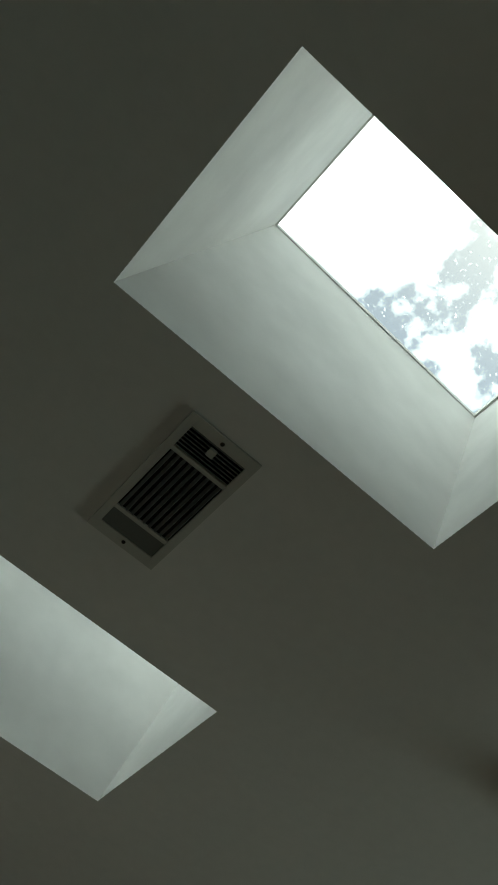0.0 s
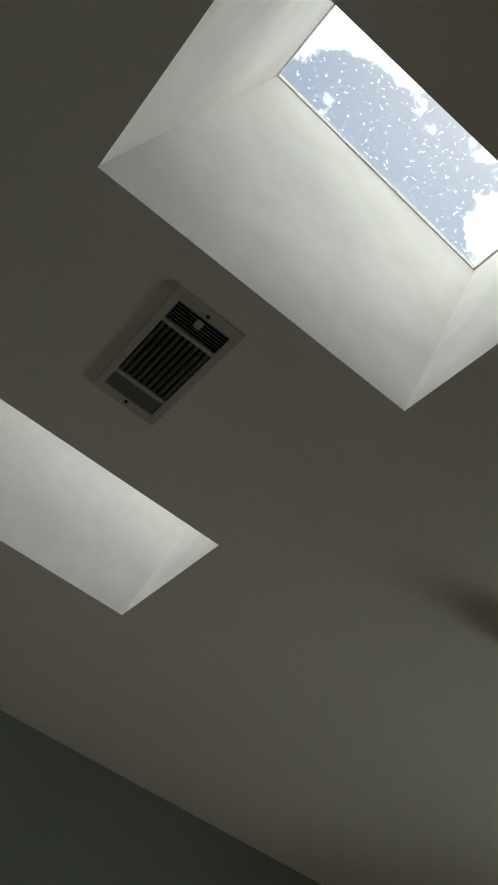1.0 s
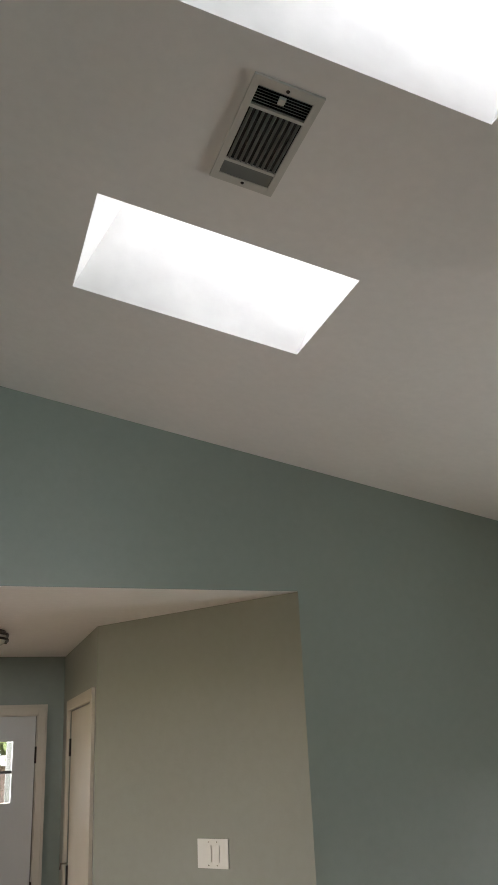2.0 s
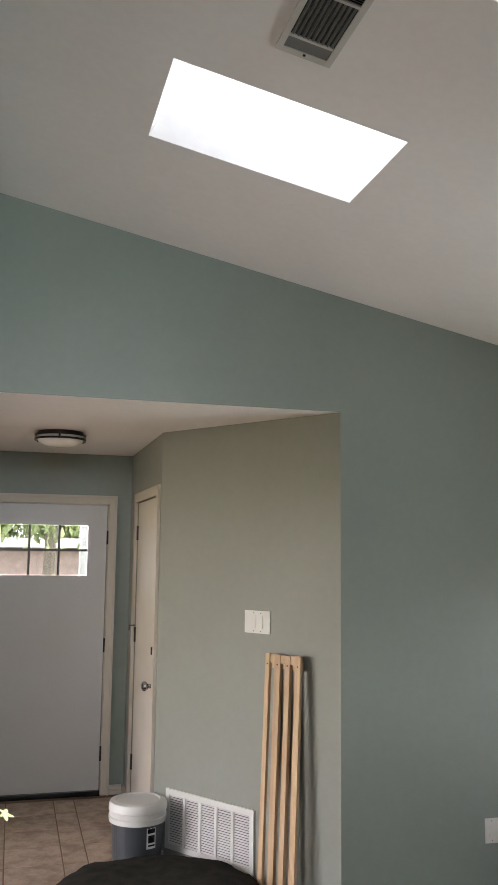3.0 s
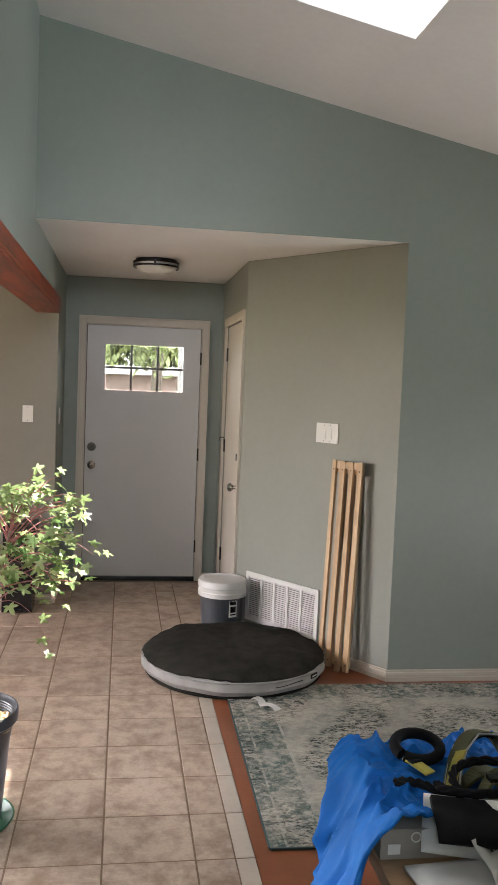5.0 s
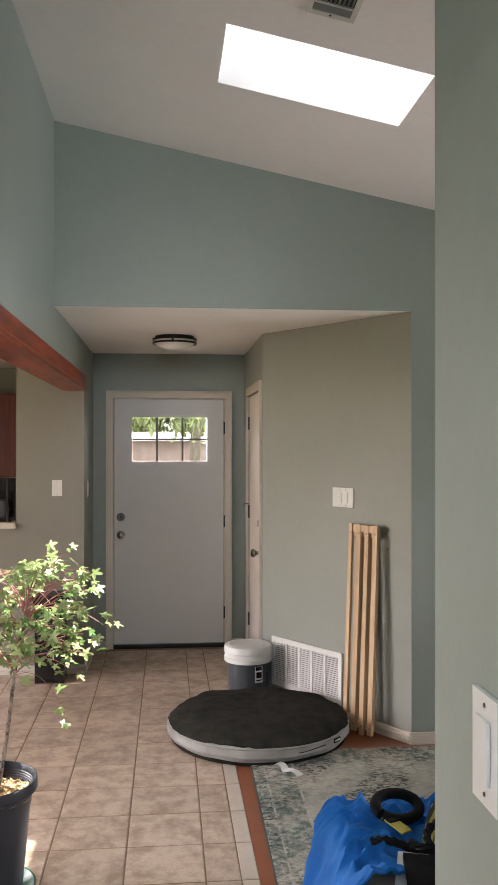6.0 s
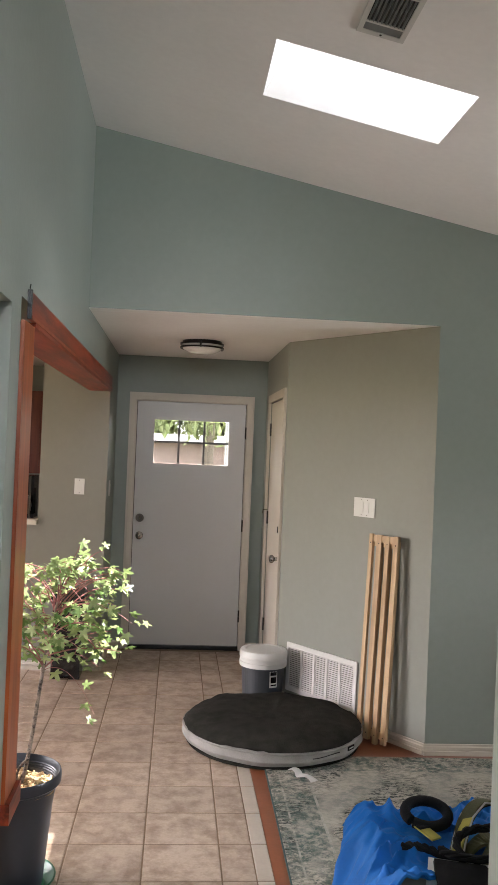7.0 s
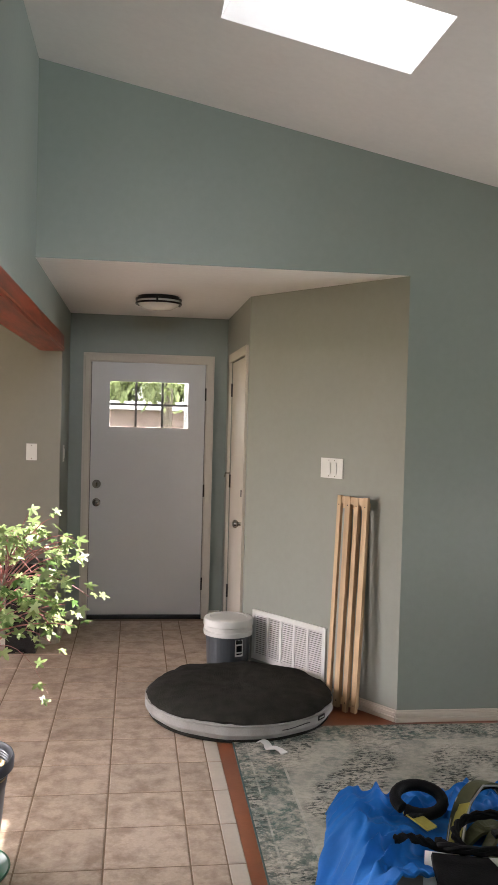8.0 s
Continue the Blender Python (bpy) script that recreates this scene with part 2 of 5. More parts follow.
structure("wall_front", boxes((-0.14, 0.15, DOORY, DOORY + 0.14, 0, SOF + 0.05), (1.085, 1.5, DOORY, DOORY + 0.14, 0, SOF + 0.05),
                              (0.15, 1.085, DOORY, DOORY + 0.14, 2.05, SOF + 0.05)), PAINT, "sage painted wall round the front door", "wall")
structure("wall_west", boxes((-0.14, 0, 1.70, DOORY, 0, 2.13), (-0.14, 0, 0.121, DOORY, 2.13, SOF + 0.05), (-0.14, 0, SOUTH, 0.121, 2.13, zc(0) + 0.05),
                             (-0.14, 0, -2.08, -1.93, 0, 2.13), (-0.14, 0, -3.3, -2.08, 2.085, 2.13), (-0.14, 0, SOUTH, -3.3, 0, 2.13)), PAINT,
          "tall sage painted wall with two cased openings", "wall")
structure("wall_kitchen_return", boxes((-0.485, -0.0008, 1.656, 1.6995, 0, 2.1295), (-0.485, -0.1405, 1.6995, 1.776, 0, SOF), (-0.485, -0.1405, 1.656, 1.6995, 2.1295, SOF)), KHAKI, "sage painted short return wall beside the kitchen", "wall")
structure("wall_kitchen_half", boxes((-3.0, -0.485, 1.67, 1.776, 0, 1.06)), KHAKI, "painted half wall under the kitchen bar counter", "wall")
structure("wall_kitchen_north", boxes((-3.1, -0.14, 3.85, 3.97, 0, SOF)), KHAKI, "painted kitchen back wall", "wall")
structure("wall_kitchen_east", boxes((-0.26, -0.14, 2.52, 3.85, 0, SOF)), KHAKI, "painted kitchen side wall", "wall")
# opening is unseen, added to let in fill light
structure("wall_kitchen_west", boxes((-3.1, -3.0, SOUTH, -1.7, 0, SOF), (-3.1, -3.0, 0.9, 3.85, 0, SOF), (-3.1, -3.0, -1.7, 0.9, 0, 0.12), (-3.1, -3.0, -1.7, 0.9, 2.12, SOF)), PAINT,
          "painted kitchen wall with a wide unglazed opening added for fill light", "wall")
structure("wall_hall", boxes((0.937, 1.052, SOUTH, -3.596, 0, zc(0.972) + 0.02)), PAINT, "scuffed sage painted wall end beside the hall", "wall", bevel=0.006)
structure("wall_south", boxes((1.052, EAST, -3.716, -3.599, 0, zc(1.092))), PAINT, "sage painted south wall", "wall")
# high opening is unseen, made up for the hall fill lamp
structure("wall_hall_end", boxes((-3.1, 0.05, SOUTH - 0.1, SOUTH, 0, 3.4), (0.95, 1.052, SOUTH - 0.1, SOUTH, 0, 3.4), (0.05, 0.95, SOUTH - 0.1, SOUTH, 0, 2.25), (0.05, 0.95, SOUTH - 0.1, SOUTH, 3.1, 3.4)), PAINT,
          "sage painted end wall of the hall with a high opening added for fill light", "wall")
# opening is unseen, made up for the east fill lamp
structure("wall_east", boxes((EAST, EAST + 0.12, -3.716, -2.75, 0, 2.5), (EAST, EAST + 0.12, -1.45, 0.12, 0, 2.5), (EAST, EAST + 0.12, -2.75, -1.45, 0, 1.0), (EAST, EAST + 0.12, -2.75, -1.45, 1.7, 2.5)), PAINT,
          "sage painted east wall with an opening added for fill light", "wall")

# ceilings
structure("ceiling_entry", boxes((0, EX + 0.1, 0.12, DOORY, SOF - 0.004, SOF + 0.045), (0, DX, 0.003, 0.12, SOF - 0.0042, SOF - 0.0036)), CEIL, "cream white flat ceiling of the entry recess", "ceiling")
structure("ceiling_entry_corner", prism([(EX + 0.1, 0.12), (DX, 0.12), (DX - 0.08, 0.12), (EX + 0.1, EY)], SOF - 0.004, SOF + 0.045, "z"), CEIL,
          "cream white corner of the entry ceiling", "ceiling")
structure("ceiling_closet", boxes((EX + 0.1, 3.0, 0.121, DOORY + 0.14, SOF + 0.051, SOF + 0.11)), CEIL, "plain closet ceiling behind the diagonal wall", "ceiling")
structure("wall_closet_back", boxes((3.0, 3.1, 0.121, DOORY + 0.14, 0, SOF + 0.11), (1.5, 3.0, DOORY, DOORY + 0.14, 0, SOF + 0.05)), PAINT, "plain closet walls", "wall")
structure("ceiling_kitchen", boxes((-3.1, -0.14, SOUTH, 3.97, SOF, SOF + 0.06)), CEIL, "white flat kitchen ceiling", "ceiling")

SX0, SX1 = 0.822, 1.617
S1, S2 = (-2.69, -2.18), (-1.477, -0.959)


cb = bmesh.new()
XS, YS = (-0.2, SX0, SX1, EAST + 0.12), (SOUTH - 0.1, S1[0], S1[1], S2[0], S2[1], 0.0)
grid = {}
for i, x in enumerate(XS):
    for j, y in enumerate(YS):
        grid[i, j] = (cb.verts.new((x, y, zc(x))), cb.verts.new((x + (0, 0.008, 0.05, 0)[i], y, zc(x) + 0.06)))
holes = {(1, 1), (1, 3)}
for i in range(3):
    for j in range(5):
        if (i, j) in holes:
            continue
        for s in (0, 1):
            cb.faces.new([grid[a, b][s] for a, b in ((i, j), (i + 1, j), (i + 1, j + 1), (i, j + 1))])
structure("ceiling_great_room", cb, CEIL, "white sloped drywall ceiling with two skylight openings", "ceiling")


def skylight(name, y0, y1, pane_material, label):
    t = thing(name, label, "skylight", kind="structure")
    low = [(SX0, y0), (SX1, y0), (SX1, y1), (SX0, y1)]
    lift = [(0.40, 0.855), (0.355, 0.765), (0.355, 0.765), (0.40, 0.855)]
    top = [Vector((x + a, y, zc(x) + b)) for (x, y), (a, b) in zip(low, lift)]
    bot = [Vector((x, y, zc(x))) for x, y in low]
    mid = sum(bot, Vector()) / 4
    for i in range(4):
        j = (i + 1) % 4
        bm = bmesh.new()
        out = ((bot[i] + bot[j]) / 2 - mid)
        out.z = 0
        out = out.normalized() * 0.03
        vs = [bm.verts.new(p) for p in (bot[i], bot[j], top[j], top[i], bot[i] + out + (top[i] - bot[i]) * 0.1, bot[j] + out + (top[j] - bot[j]) * 0.1, top[j] + out, top[i] + out)]
        for f in ((0, 1, 2, 3), (7, 6, 5, 4), (0, 4, 5, 1), (1, 5, 6, 2), (2, 6, 7, 3), (3, 7, 4, 0)):
            bm.faces.new([vs[k] for k in f])
        part("well_wall", bm, WELL, t)
    up = (top[1] - top[0]).cross(top[3] - top[0]).normalized()
    up = up if up.z > 0 else -up
    # slim inner frame, then the pane
    c = sum(top, Vector()) / 4
    bm = bmesh.new()
    ring = [[bm.verts.new(c + (p - c) * s + up * h) for p in top] for s, h in ((1.06, 0.002), (0.985, 0.002), (0.985, 0.02), (1.06, 0.02))]
    for a in range(4):
        for i in range(4):
            j = (i + 1) % 4
            bm.faces.new((ring[a][i], ring[a][j], ring[(a + 1) % 4][j], ring[(a + 1) % 4][i]))
    part("skylight_frame", bm, PLASTIC, t)
    bm = bmesh.new()
    lo = [bm.verts.new(c + (p - c) * 1.03 + up * 0.021) for p in top]
    hi = [bm.verts.new(c + (p - c) * 1.03 + up * 0.027) for p in top]
    bm.faces.new(lo), bm.faces.new(hi[::-1])
    for i in range(4):
        bm.faces.new((lo[i], lo[(i + 1) % 4], hi[(i + 1) % 4], hi[i]))
    p = part("pane", bm, pane_material, t)
    p.visible_shadow = False
    return t


skylight("skylight_1", *S1, SKYGLASS, "white plastered leaning skylight shaft with dusty clear glass")
skylight("skylight_2", *S2, SKYGLASS, "white plastered leaning skylight shaft over the entry side")


# ---- wood trim of the kitchen opening ----
opening = thing("opening_trim", "red cherry beam and orange cedar post trimming the kitchen opening", "trim", kind="structure")
part("header_board", boxes((0.001, 0.013, -1.82, 1.655, 2.0725, 2.163)), CHERRY, opening, bevel=0.003)
part("header_lining", boxes((-0.150, 0.0155, -1.735, 1.654, 2.055, 2.072)), CHERRY, opening, bevel=0.002)
part("header_bead", boxes((0.0132, 0.0172, -1.82, 1.654, 2.0725, 2.084)), CEDAR, opening, "paler rounded lower edge", bevel=0.0015)
part("header_end", boxes((0.002, 0.016, -1.834, -1.8215, 2.071, 2.168)), BLACK, opening, "dark end of the beam", bevel=0.002)
part("header_wire", tube([(0.009, -1.83, 2.166), (0.008, -1.83, 2.176), (0.010, -1.832, 2.186)], 0.002, 6), BLACK, opening)
part("post_board", boxes((0.001, 0.013, -1.93, -1.742, 0.52, 2.054), (-0.02, 0.001, -1.77, -1.742, 0.52, 2.05)), CEDAR, opening, bevel=0.003)
part("post_lining", boxes((-0.142, -0.021, -1.929, -1.742, 0.52, 2.05)), CEDAR, opening, bevel=0.003)
part("post_foot", boxes((-0.145, 0.028, -1.929, -1.728, 0.452, 0.519)), CHERRY, opening, "small wooden block", bevel=0.006)


# ---- doors ----
def knob(parent, m, name="door_knob"):
    part(name, lathe([(0.0, 0.0), (0.032, 0.0), (0.032, 0.006), (0.014, 0.012), (0.012, 0.03), (0.02, 0.036), (0.029, 0.048), (0.027, 0.062), (0.015, 0.07), (0, 0.072)], 24, m), CHROME, parent, "satin nickel round knob", smooth=True)


d1 = thing("door_1", "closed white front door with six-pane window and cream casing", "door", kind="structure")
LX0, LX1, LY = 0.171, 1.065, DOORY + 0.012
GX0, GX1, GZ0, GZ1 = 0.31, 0.933, 1.521, 1.889
leaf = bmesh.new()
for r in ((LX0, GX0, LY, LY + 0.045, 0.032, 2.035), (GX1, LX1, LY, LY + 0.045, 0.032, 2.035), (GX0, GX1, LY, LY + 0.045, 0.032, GZ0), (GX0, GX1, LY, LY + 0.045, GZ1, 2.035)):
    box(leaf, *r)
bmesh.ops.remove_doubles(leaf, verts=leaf.verts[:], dist=0.0005)
part("door_leaf", leaf, WHITE, d1)
for r in ((GX0 - 0.022, GX0 + 0.004, GZ0 - 0.022, GZ1 + 0.022), (GX1 - 0.004, GX1 + 0.022, GZ0 - 0.022, GZ1 + 0.022), (GX0 + 0.004, GX1 - 0.004, GZ0 - 0.022, GZ0 + 0.004), (GX0 + 0.004, GX1 - 0.004, GZ1 - 0.004, GZ1 + 0.022)):
    part("window_bead", boxes((r[0], r[1], LY - 0.011, LY - 0.0005, r[2], r[3])), WHITE, d1, bevel=0.004)
gw, gh = (GX1 - GX0) / 3, (GZ1 - GZ0) / 2
for k in (1, 2):
    part("muntin", boxes((GX0 + k * gw - 0.008, GX0 + k * gw + 0.008, LY - 0.006, LY + 0.03, GZ0, GZ1)), DARK, d1, "dark glazing bar")
part("muntin", boxes((GX0, GX1, LY - 0.005, LY + 0.029, GZ0 + gh - 0.008, GZ0 + gh + 0.008)), DARK, d1, "dark glazing bar")
for a in range(3):
    for b in range(2):
        p = part("pane", boxes((GX0 + a * gw + 0.008, GX0 + (a + 1) * gw - 0.008, LY + 0.012, LY + 0.017, GZ0 + b * gh + 0.008, GZ0 + (b + 1) * gh - 0.008)), GLASS, d1)
        p.visible_shadow = False
for x0, x1 in ((0.105, 0.160), (1.076, 1.133)):
    part("casing", boxes((x0, x1, DOORY - 0.018, DOORY - 0.001, 0, 2.10)), TRIM, d1, bevel=0.004)
    part("casing_bead", boxes((x0 + 0.002, x0 + 0.016, DOORY - 0.030, DOORY - 0.0185, 0, 2.07)) if x0 < 0.5 else boxes((x1 - 0.016, x1 - 0.002, DOORY - 0.030, DOORY - 0.0185, 0, 2.07)), TRIM, d1, bevel=0.002)
part("casing", boxes((0.105, 1.133, DOORY - 0.018, DOORY - 0.001, 2.101, 2.10 + 0.004), (0.1605, 1.0755, DOORY - 0.018, DOORY - 0.001, 2.042, 2.10)), TRIM, d1, bevel=0.003)
part("casing_bead", boxes((0.107, 1.131, DOORY - 0.030, DOORY - 0.0185, 2.0845, 2.1)), TRIM, d1, bevel=0.002)
for r in ((0.1502, 0.1650, 0.0, 2.0355), (1.0710, 1.0848, 0.0, 2.0355), (0.1502, 1.0848, 2.0365, 2.0495)):
    part("door_jamb", boxes((r[0], r[1], DOORY + 0.002, DOORY + 0.135, r[2], r[3])), TRIM, d1)
for r in ((0.1651, 0.176, 0.03, 2.036), (1.060, 1.0709, 0.03, 2.036), (0.177, 1.059, 2.026, 2.0364)):
    part("door_stop", boxes((r[0], r[1], DOORY + 0.059, DOORY + 0.075, r[2], r[3])), DARK, d1)
part("threshold", boxes((0.1655, 1.0705, DOORY - 0.012, DOORY + 0.12, -0.004, 0.031)), BLACK, d1, "black threshold and sweep")
knob(d1, Matrix.Translation((0.224, LY, 0.926)) @ pose(0, 0, 0, 90))
part("deadbolt", lathe([(0, 0), (0.034, 0), (0.034, 0.01), (0.026, 0.016), (0.026, 0.024), (0, 0.026)], 24, Matrix.Translation((0.224, LY, 1.07)) @ pose(0, 0, 0, 84, 0, -14)), OLDNICKEL, d1, "satin nickel deadbolt", smooth=True)
part("thumb_turn", boxes((0.219, 0.229, LY - 0.045, LY - 0.026, 1.055, 1.085)), CHROME, d1, bevel=0.003)
for z in (0.28, 1.03, 1.80):
    part("hinge", tube([(1.070, LY - 0.006, z - 0.05), (1.070, LY - 0.006, z + 0.05)], 0.007, 8), DARK, d1, "dark hinge")

d2 = thing("door_2", "closed cream closet door with knob and hinges", "door", kind="structure")
part("door_leaf", boxes((EX + 0.006, EX + 0.042, 1.141, 2.025, 0.012, 2.035)), TRIM, d2, bevel=0.002)
part("casing", boxes((EX - 0.018, EX - 0.001, 1.076, 1.136, 0, 2.10)), TRIM, d2, bevel=0.004)
part("casing", boxes((EX - 0.018, EX - 0.001, 2.03, 2.09, 0, 2.10)), TRIM, d2, bevel=0.004)
part("casing", boxes((EX - 0.018, EX - 0.001, 1.1365, 2.0295, 2.04, 2.10)), TRIM, d2, bevel=0.004)
knob(d2, Matrix.Translation((EX + 0.006, 1.205, 0.915)) @ pose(0, 0, 0, 0, -90))
part("latch", boxes((EX - 0.02, EX + 0.006, 1.16, 1.183, 1.10, 1.145)), DARK, d2, "small dark latch", bevel=0.003)
part("chain_hook", tube([(EX - 0.002, 2.018, 1.20), (EX - 0.035, 2.018, 1.20), (EX - 0.04, 2.018, 1.17)], 0.005, 6), CHROME, d2)
for z in (0.3, 1.14, 1.83):
    part("hinge", boxes((EX - 0.006, EX + 0.008, 2.01, 2.0295, z - 0.05, z + 0.05)), DARK, d2, "dark hinge", bevel=0.002)


# ---- plates, baseboards ----
def wall_plate(m, gangs, label, category="light switch", outlet=False, w=None):
    """Lies in x and z, facing -y."""
    t = thing("wall_outlet" if outlet else "light_switch", label, category, m)
    w = w or (0.072 + 0.046 * (gangs - 1))
    part("cover_plate", boxes((-w / 2, w / 2, -0.006, -0.0005, -0.058, 0.058)), PLASTIC, t, bevel=0.003)
    for k in range(gangs):
        x = (k - (gangs - 1) / 2) * 0.046
        if outlet:
            for z in (-0.021, 0.021):
                part("socket", lathe([(0, 0), (0.016, 0), (0.016, 0.003), (0, 0.0035)], 16, Matrix.Translation((x, -0.006, z)) @ pose(0, 0, 0, 90)), PLASTIC, t)
        else:
            part("rocker", boxes((x - 0.016, x + 0.016, -0.010, -0.0065, -0.033, 0.033)), PLASTIC, t, bevel=0.002)
        for z in (-0.046, 0.046):
            part("screw", lathe([(0, 0), (0.003, 0), (0.002, 0.0012), (0, 0.0014)], 8, Matrix.Translation((x, -0.006, z)) @ pose(0, 0, 0, 90)), CHROME, t)
    return t


DIAG = math.degrees(math.atan2(EY - DY, EX - DX))      # along the diagonal wall, away from its foot


def on_diag(u, z, off=0.0):
    """Frame on the diagonal wall: local x runs from its far end towards its foot, -y faces the room."""
    a = radians(DIAG)
    return pose(DX + u * math.cos(a) - off * nx, DY + u * math.sin(a) - off * ny, z, 0, 0, DIAG + 180)


wall_plate(on_diag(0.52, 1.345), 2, "white double rocker light switch on the diagonal wall", w=0.17)
wall_plate(pose(-0.195, 1.656, 1.348), 1, "white single light switch on the return wall")
wall_plate(pose(0, 1.90, 1.33, 0, 0, 90), 1, "white single light switch near the front door")
wall_plate(pose(2.747, 0, 0.360), 1, "white wall outlet above the baseboard", "outlet", outlet=True)
wall_plate(pose(0.937, -3.778, 1.350, 0, 0, -90), 1, "white rocker light switch with painted-over edges on the hall wall", w=0.069)


def baseboard(p, q, name="baseboard"):
    p, q = Vector((*p, 0)), Vector((*q, 0))
    d = (q - p)
    bm = bmesh.new()
    prof = [(0, 0), (0.016, 0), (0.016, 0.024), (0.009, 0.027), (0.009, 0.032), (0.015, 0.035), (0.013, 0.048), (0.006, 0.052), (0.005, 0.062), (0, 0.064)]
    n = d.normalized().cross(Vector((0, 0, 1)))
    ra, rb = [[bm.verts.new(e + n * (a + 0.0005) + Vector((0, 0, b))) for a, b in prof] for e in (p, q)]
    k = len(prof)
    for i in range(k):
        bm.faces.new((ra[i], ra[(i + 1) % k], rb[(i + 1) % k], rb[i]))
    bm.faces.new(ra), bm.faces.new(rb[::-1])
    structure(name, bm, TRIM, "cream painted baseboard along the wall", "baseboard")


ca, sa = math.cos(radians(DIAG)), math.sin(radians(DIAG))
baseboard((DX - 0.009, 0), (EAST, 0))
baseboard((DX + 0.50 * ca, 0.50 * sa), (DX - 0.002, 0.002))
baseboard((EX, EY), (DX + 1.18 * ca, 1.18 * sa))
baseboard((EX, 1.075), (EX, EY + 0.003))
baseboard((EX, DOORY - 0.015), (EX, 2.092))
baseboard((1.135, DOORY), (EX - 0.016, DOORY))
baseboard((0.0, DOORY), (0.103, DOORY))
baseboard((0.0, 1.66), (0.0, DOORY - 0.016))
baseboard((-0.484, 1.656), (-0.001, 1.656))
baseboard((-2.9, 1.67), (-0.487, 1.67))

# ---- return air grille ----
DUCTSHADE = mat("dark_duct_shade", (0.035, 0.035, 0.033), 0.8, vary=0.1, bump=0.1)
gr = thing("return_air_grille", "white louvred return air grille low on the diagonal wall", "vent", on_diag(0.843, 0.245))
GWW, GHH = 0.635, 0.315
for r in ((-GWW / 2, GWW / 2, 0.128, GHH / 2), (-GWW / 2, GWW / 2, -GHH / 2, -0.128), (-GWW / 2, -GWW / 2 + 0.028, -0.1275, 0.1275), (GWW / 2 - 0.028, GWW / 2, -0.1275, 0.1275)):
    part("grille_frame", boxes((r[0], r[1], -0.012, -0.0005, r[2], r[3])), PLASTIC, gr, bevel=0.002)
for k in range(1, 5):
    x = -GWW / 2 + 0.028 + k * (GWW - 0.056) / 5
    part("divider", boxes((x - 0.009, x + 0.009, -0.0125, -0.002, -0.1275, 0.1275)), PLASTIC, gr)
# flat dark sheet on the wall; shade between the louvres put into its colour
part("backing", boxes((-GWW / 2 + 0.02, GWW / 2 - 0.02, -0.0015, -0.0004, -0.13, 0.13)), DUCTSHADE, gr, "dark sheet painting the shade behind the louvres")
sb = bmesh.new()
box(sb, -GWW / 2 + 0.028, GWW / 2 - 0.028, -0.0045, 0.0045, -0.0012, 0.0012, pose(0, 0, 0, 46))
slat_mesh = mesh_of(sb, "louvre", PLASTIC)
for k in range(20):
    o = new("louvre", slat_mesh)
    o.parent, o.location = gr, (0, -0.0065, -0.1215 + k * 0.0128)

# ---- ceiling supply vent ----
tilt = math.degrees(math.atan(SLOPE))
vx, vy = 1.167, -1.895
vent = thing("ceiling_vent", "white steel three-way ceiling register with one bent louvre", "vent", pose(vx, vy, zc(vx) - 0.0005, 0, tilt, 0))
VENTW = mat("grey_white_vent_steel", (0.55, 0.54, 0.50), 0.45, vary=0.04, bump=0.03)
VW, VL = 0.087, 0.186
for r in ((-VW, -VW + 0.019, -VL, VL), (VW - 0.019, VW, -VL, VL), (-VW + 0.0192, VW - 0.0192, -VL, -VL + 0.027), (-VW + 0.0192, VW - 0.0192, VL - 0.027, VL)):
    part("vent_frame", boxes((r[0], r[1], r[2], r[3], -0.008, -0.001)), VENTW, vent, bevel=0.002)
# no depth behind it: the duct's darkness is painted on a flat sheet
part("duct", boxes((-VW + 0.015, VW - 0.015, -VL + 0.022, VL - 0.022, -0.0014, -0.0006)), BLACK, vent, "flat black sheet painting the dark inside of the duct")
for y in (-0.093, 0.105):
    part("crossbar", boxes((-VW + 0.0192, VW - 0.0192, y - 0.005, y + 0.005, -0.0075, -0.002)), VENTW, vent)
# darker copy of the vent steel, with the register's inner shade in the colour
SLAT = mat("shaded_vent_louvre", (0.16, 0.165, 0.155), 0.5, vary=0.05, bump=0)
lb = bmesh.new()
box(lb, -0.0042, 0.0042, -0.093, 0.093, -0.0008, 0.0008, pose(0, 0, 0, 0, 48))
lm = mesh_of(lb, "louvre", SLAT)
for k in range(9):
    o = new("louvre", lm)
    o.parent, o.location = vent, (-0.060 + 0.015 * k, 0.006, -0.005)
sbm = bmesh.new()
box(sbm, -VW + 0.020, VW - 0.020, -0.003, 0.003, -0.0006, 0.0006, pose(0, 0, 0, 42))
sm = mesh_of(sbm, "louvre", SLAT)
for k in range(7):
    for y0 in (-0.155,):
        o = new("louvre", sm)
        o.parent, o.location = vent, (0, y0 + 0.0088 * k, -0.005)
part("closed_plate", boxes((-VW + 0.020, VW - 0.020, 0.111, 0.158, -0.006, -0.004)), SLAT, vent, "flat closed grey plate")
part("damper_lever", boxes((-0.012, 0.004, -0.150, -0.132, -0.016, -0.007)), VENTW, vent, "bent damper lever", bevel=0.002)
for y in (-VL + 0.016, VL - 0.016):
    part("screw", lathe([(0, 0), (0.005, 0), (0.004, 0.002), (0, 0.0025)], 10, Matrix.Translation((0, y, -0.008)) @ pose(0, 0, 0, 180)), DARK, vent)

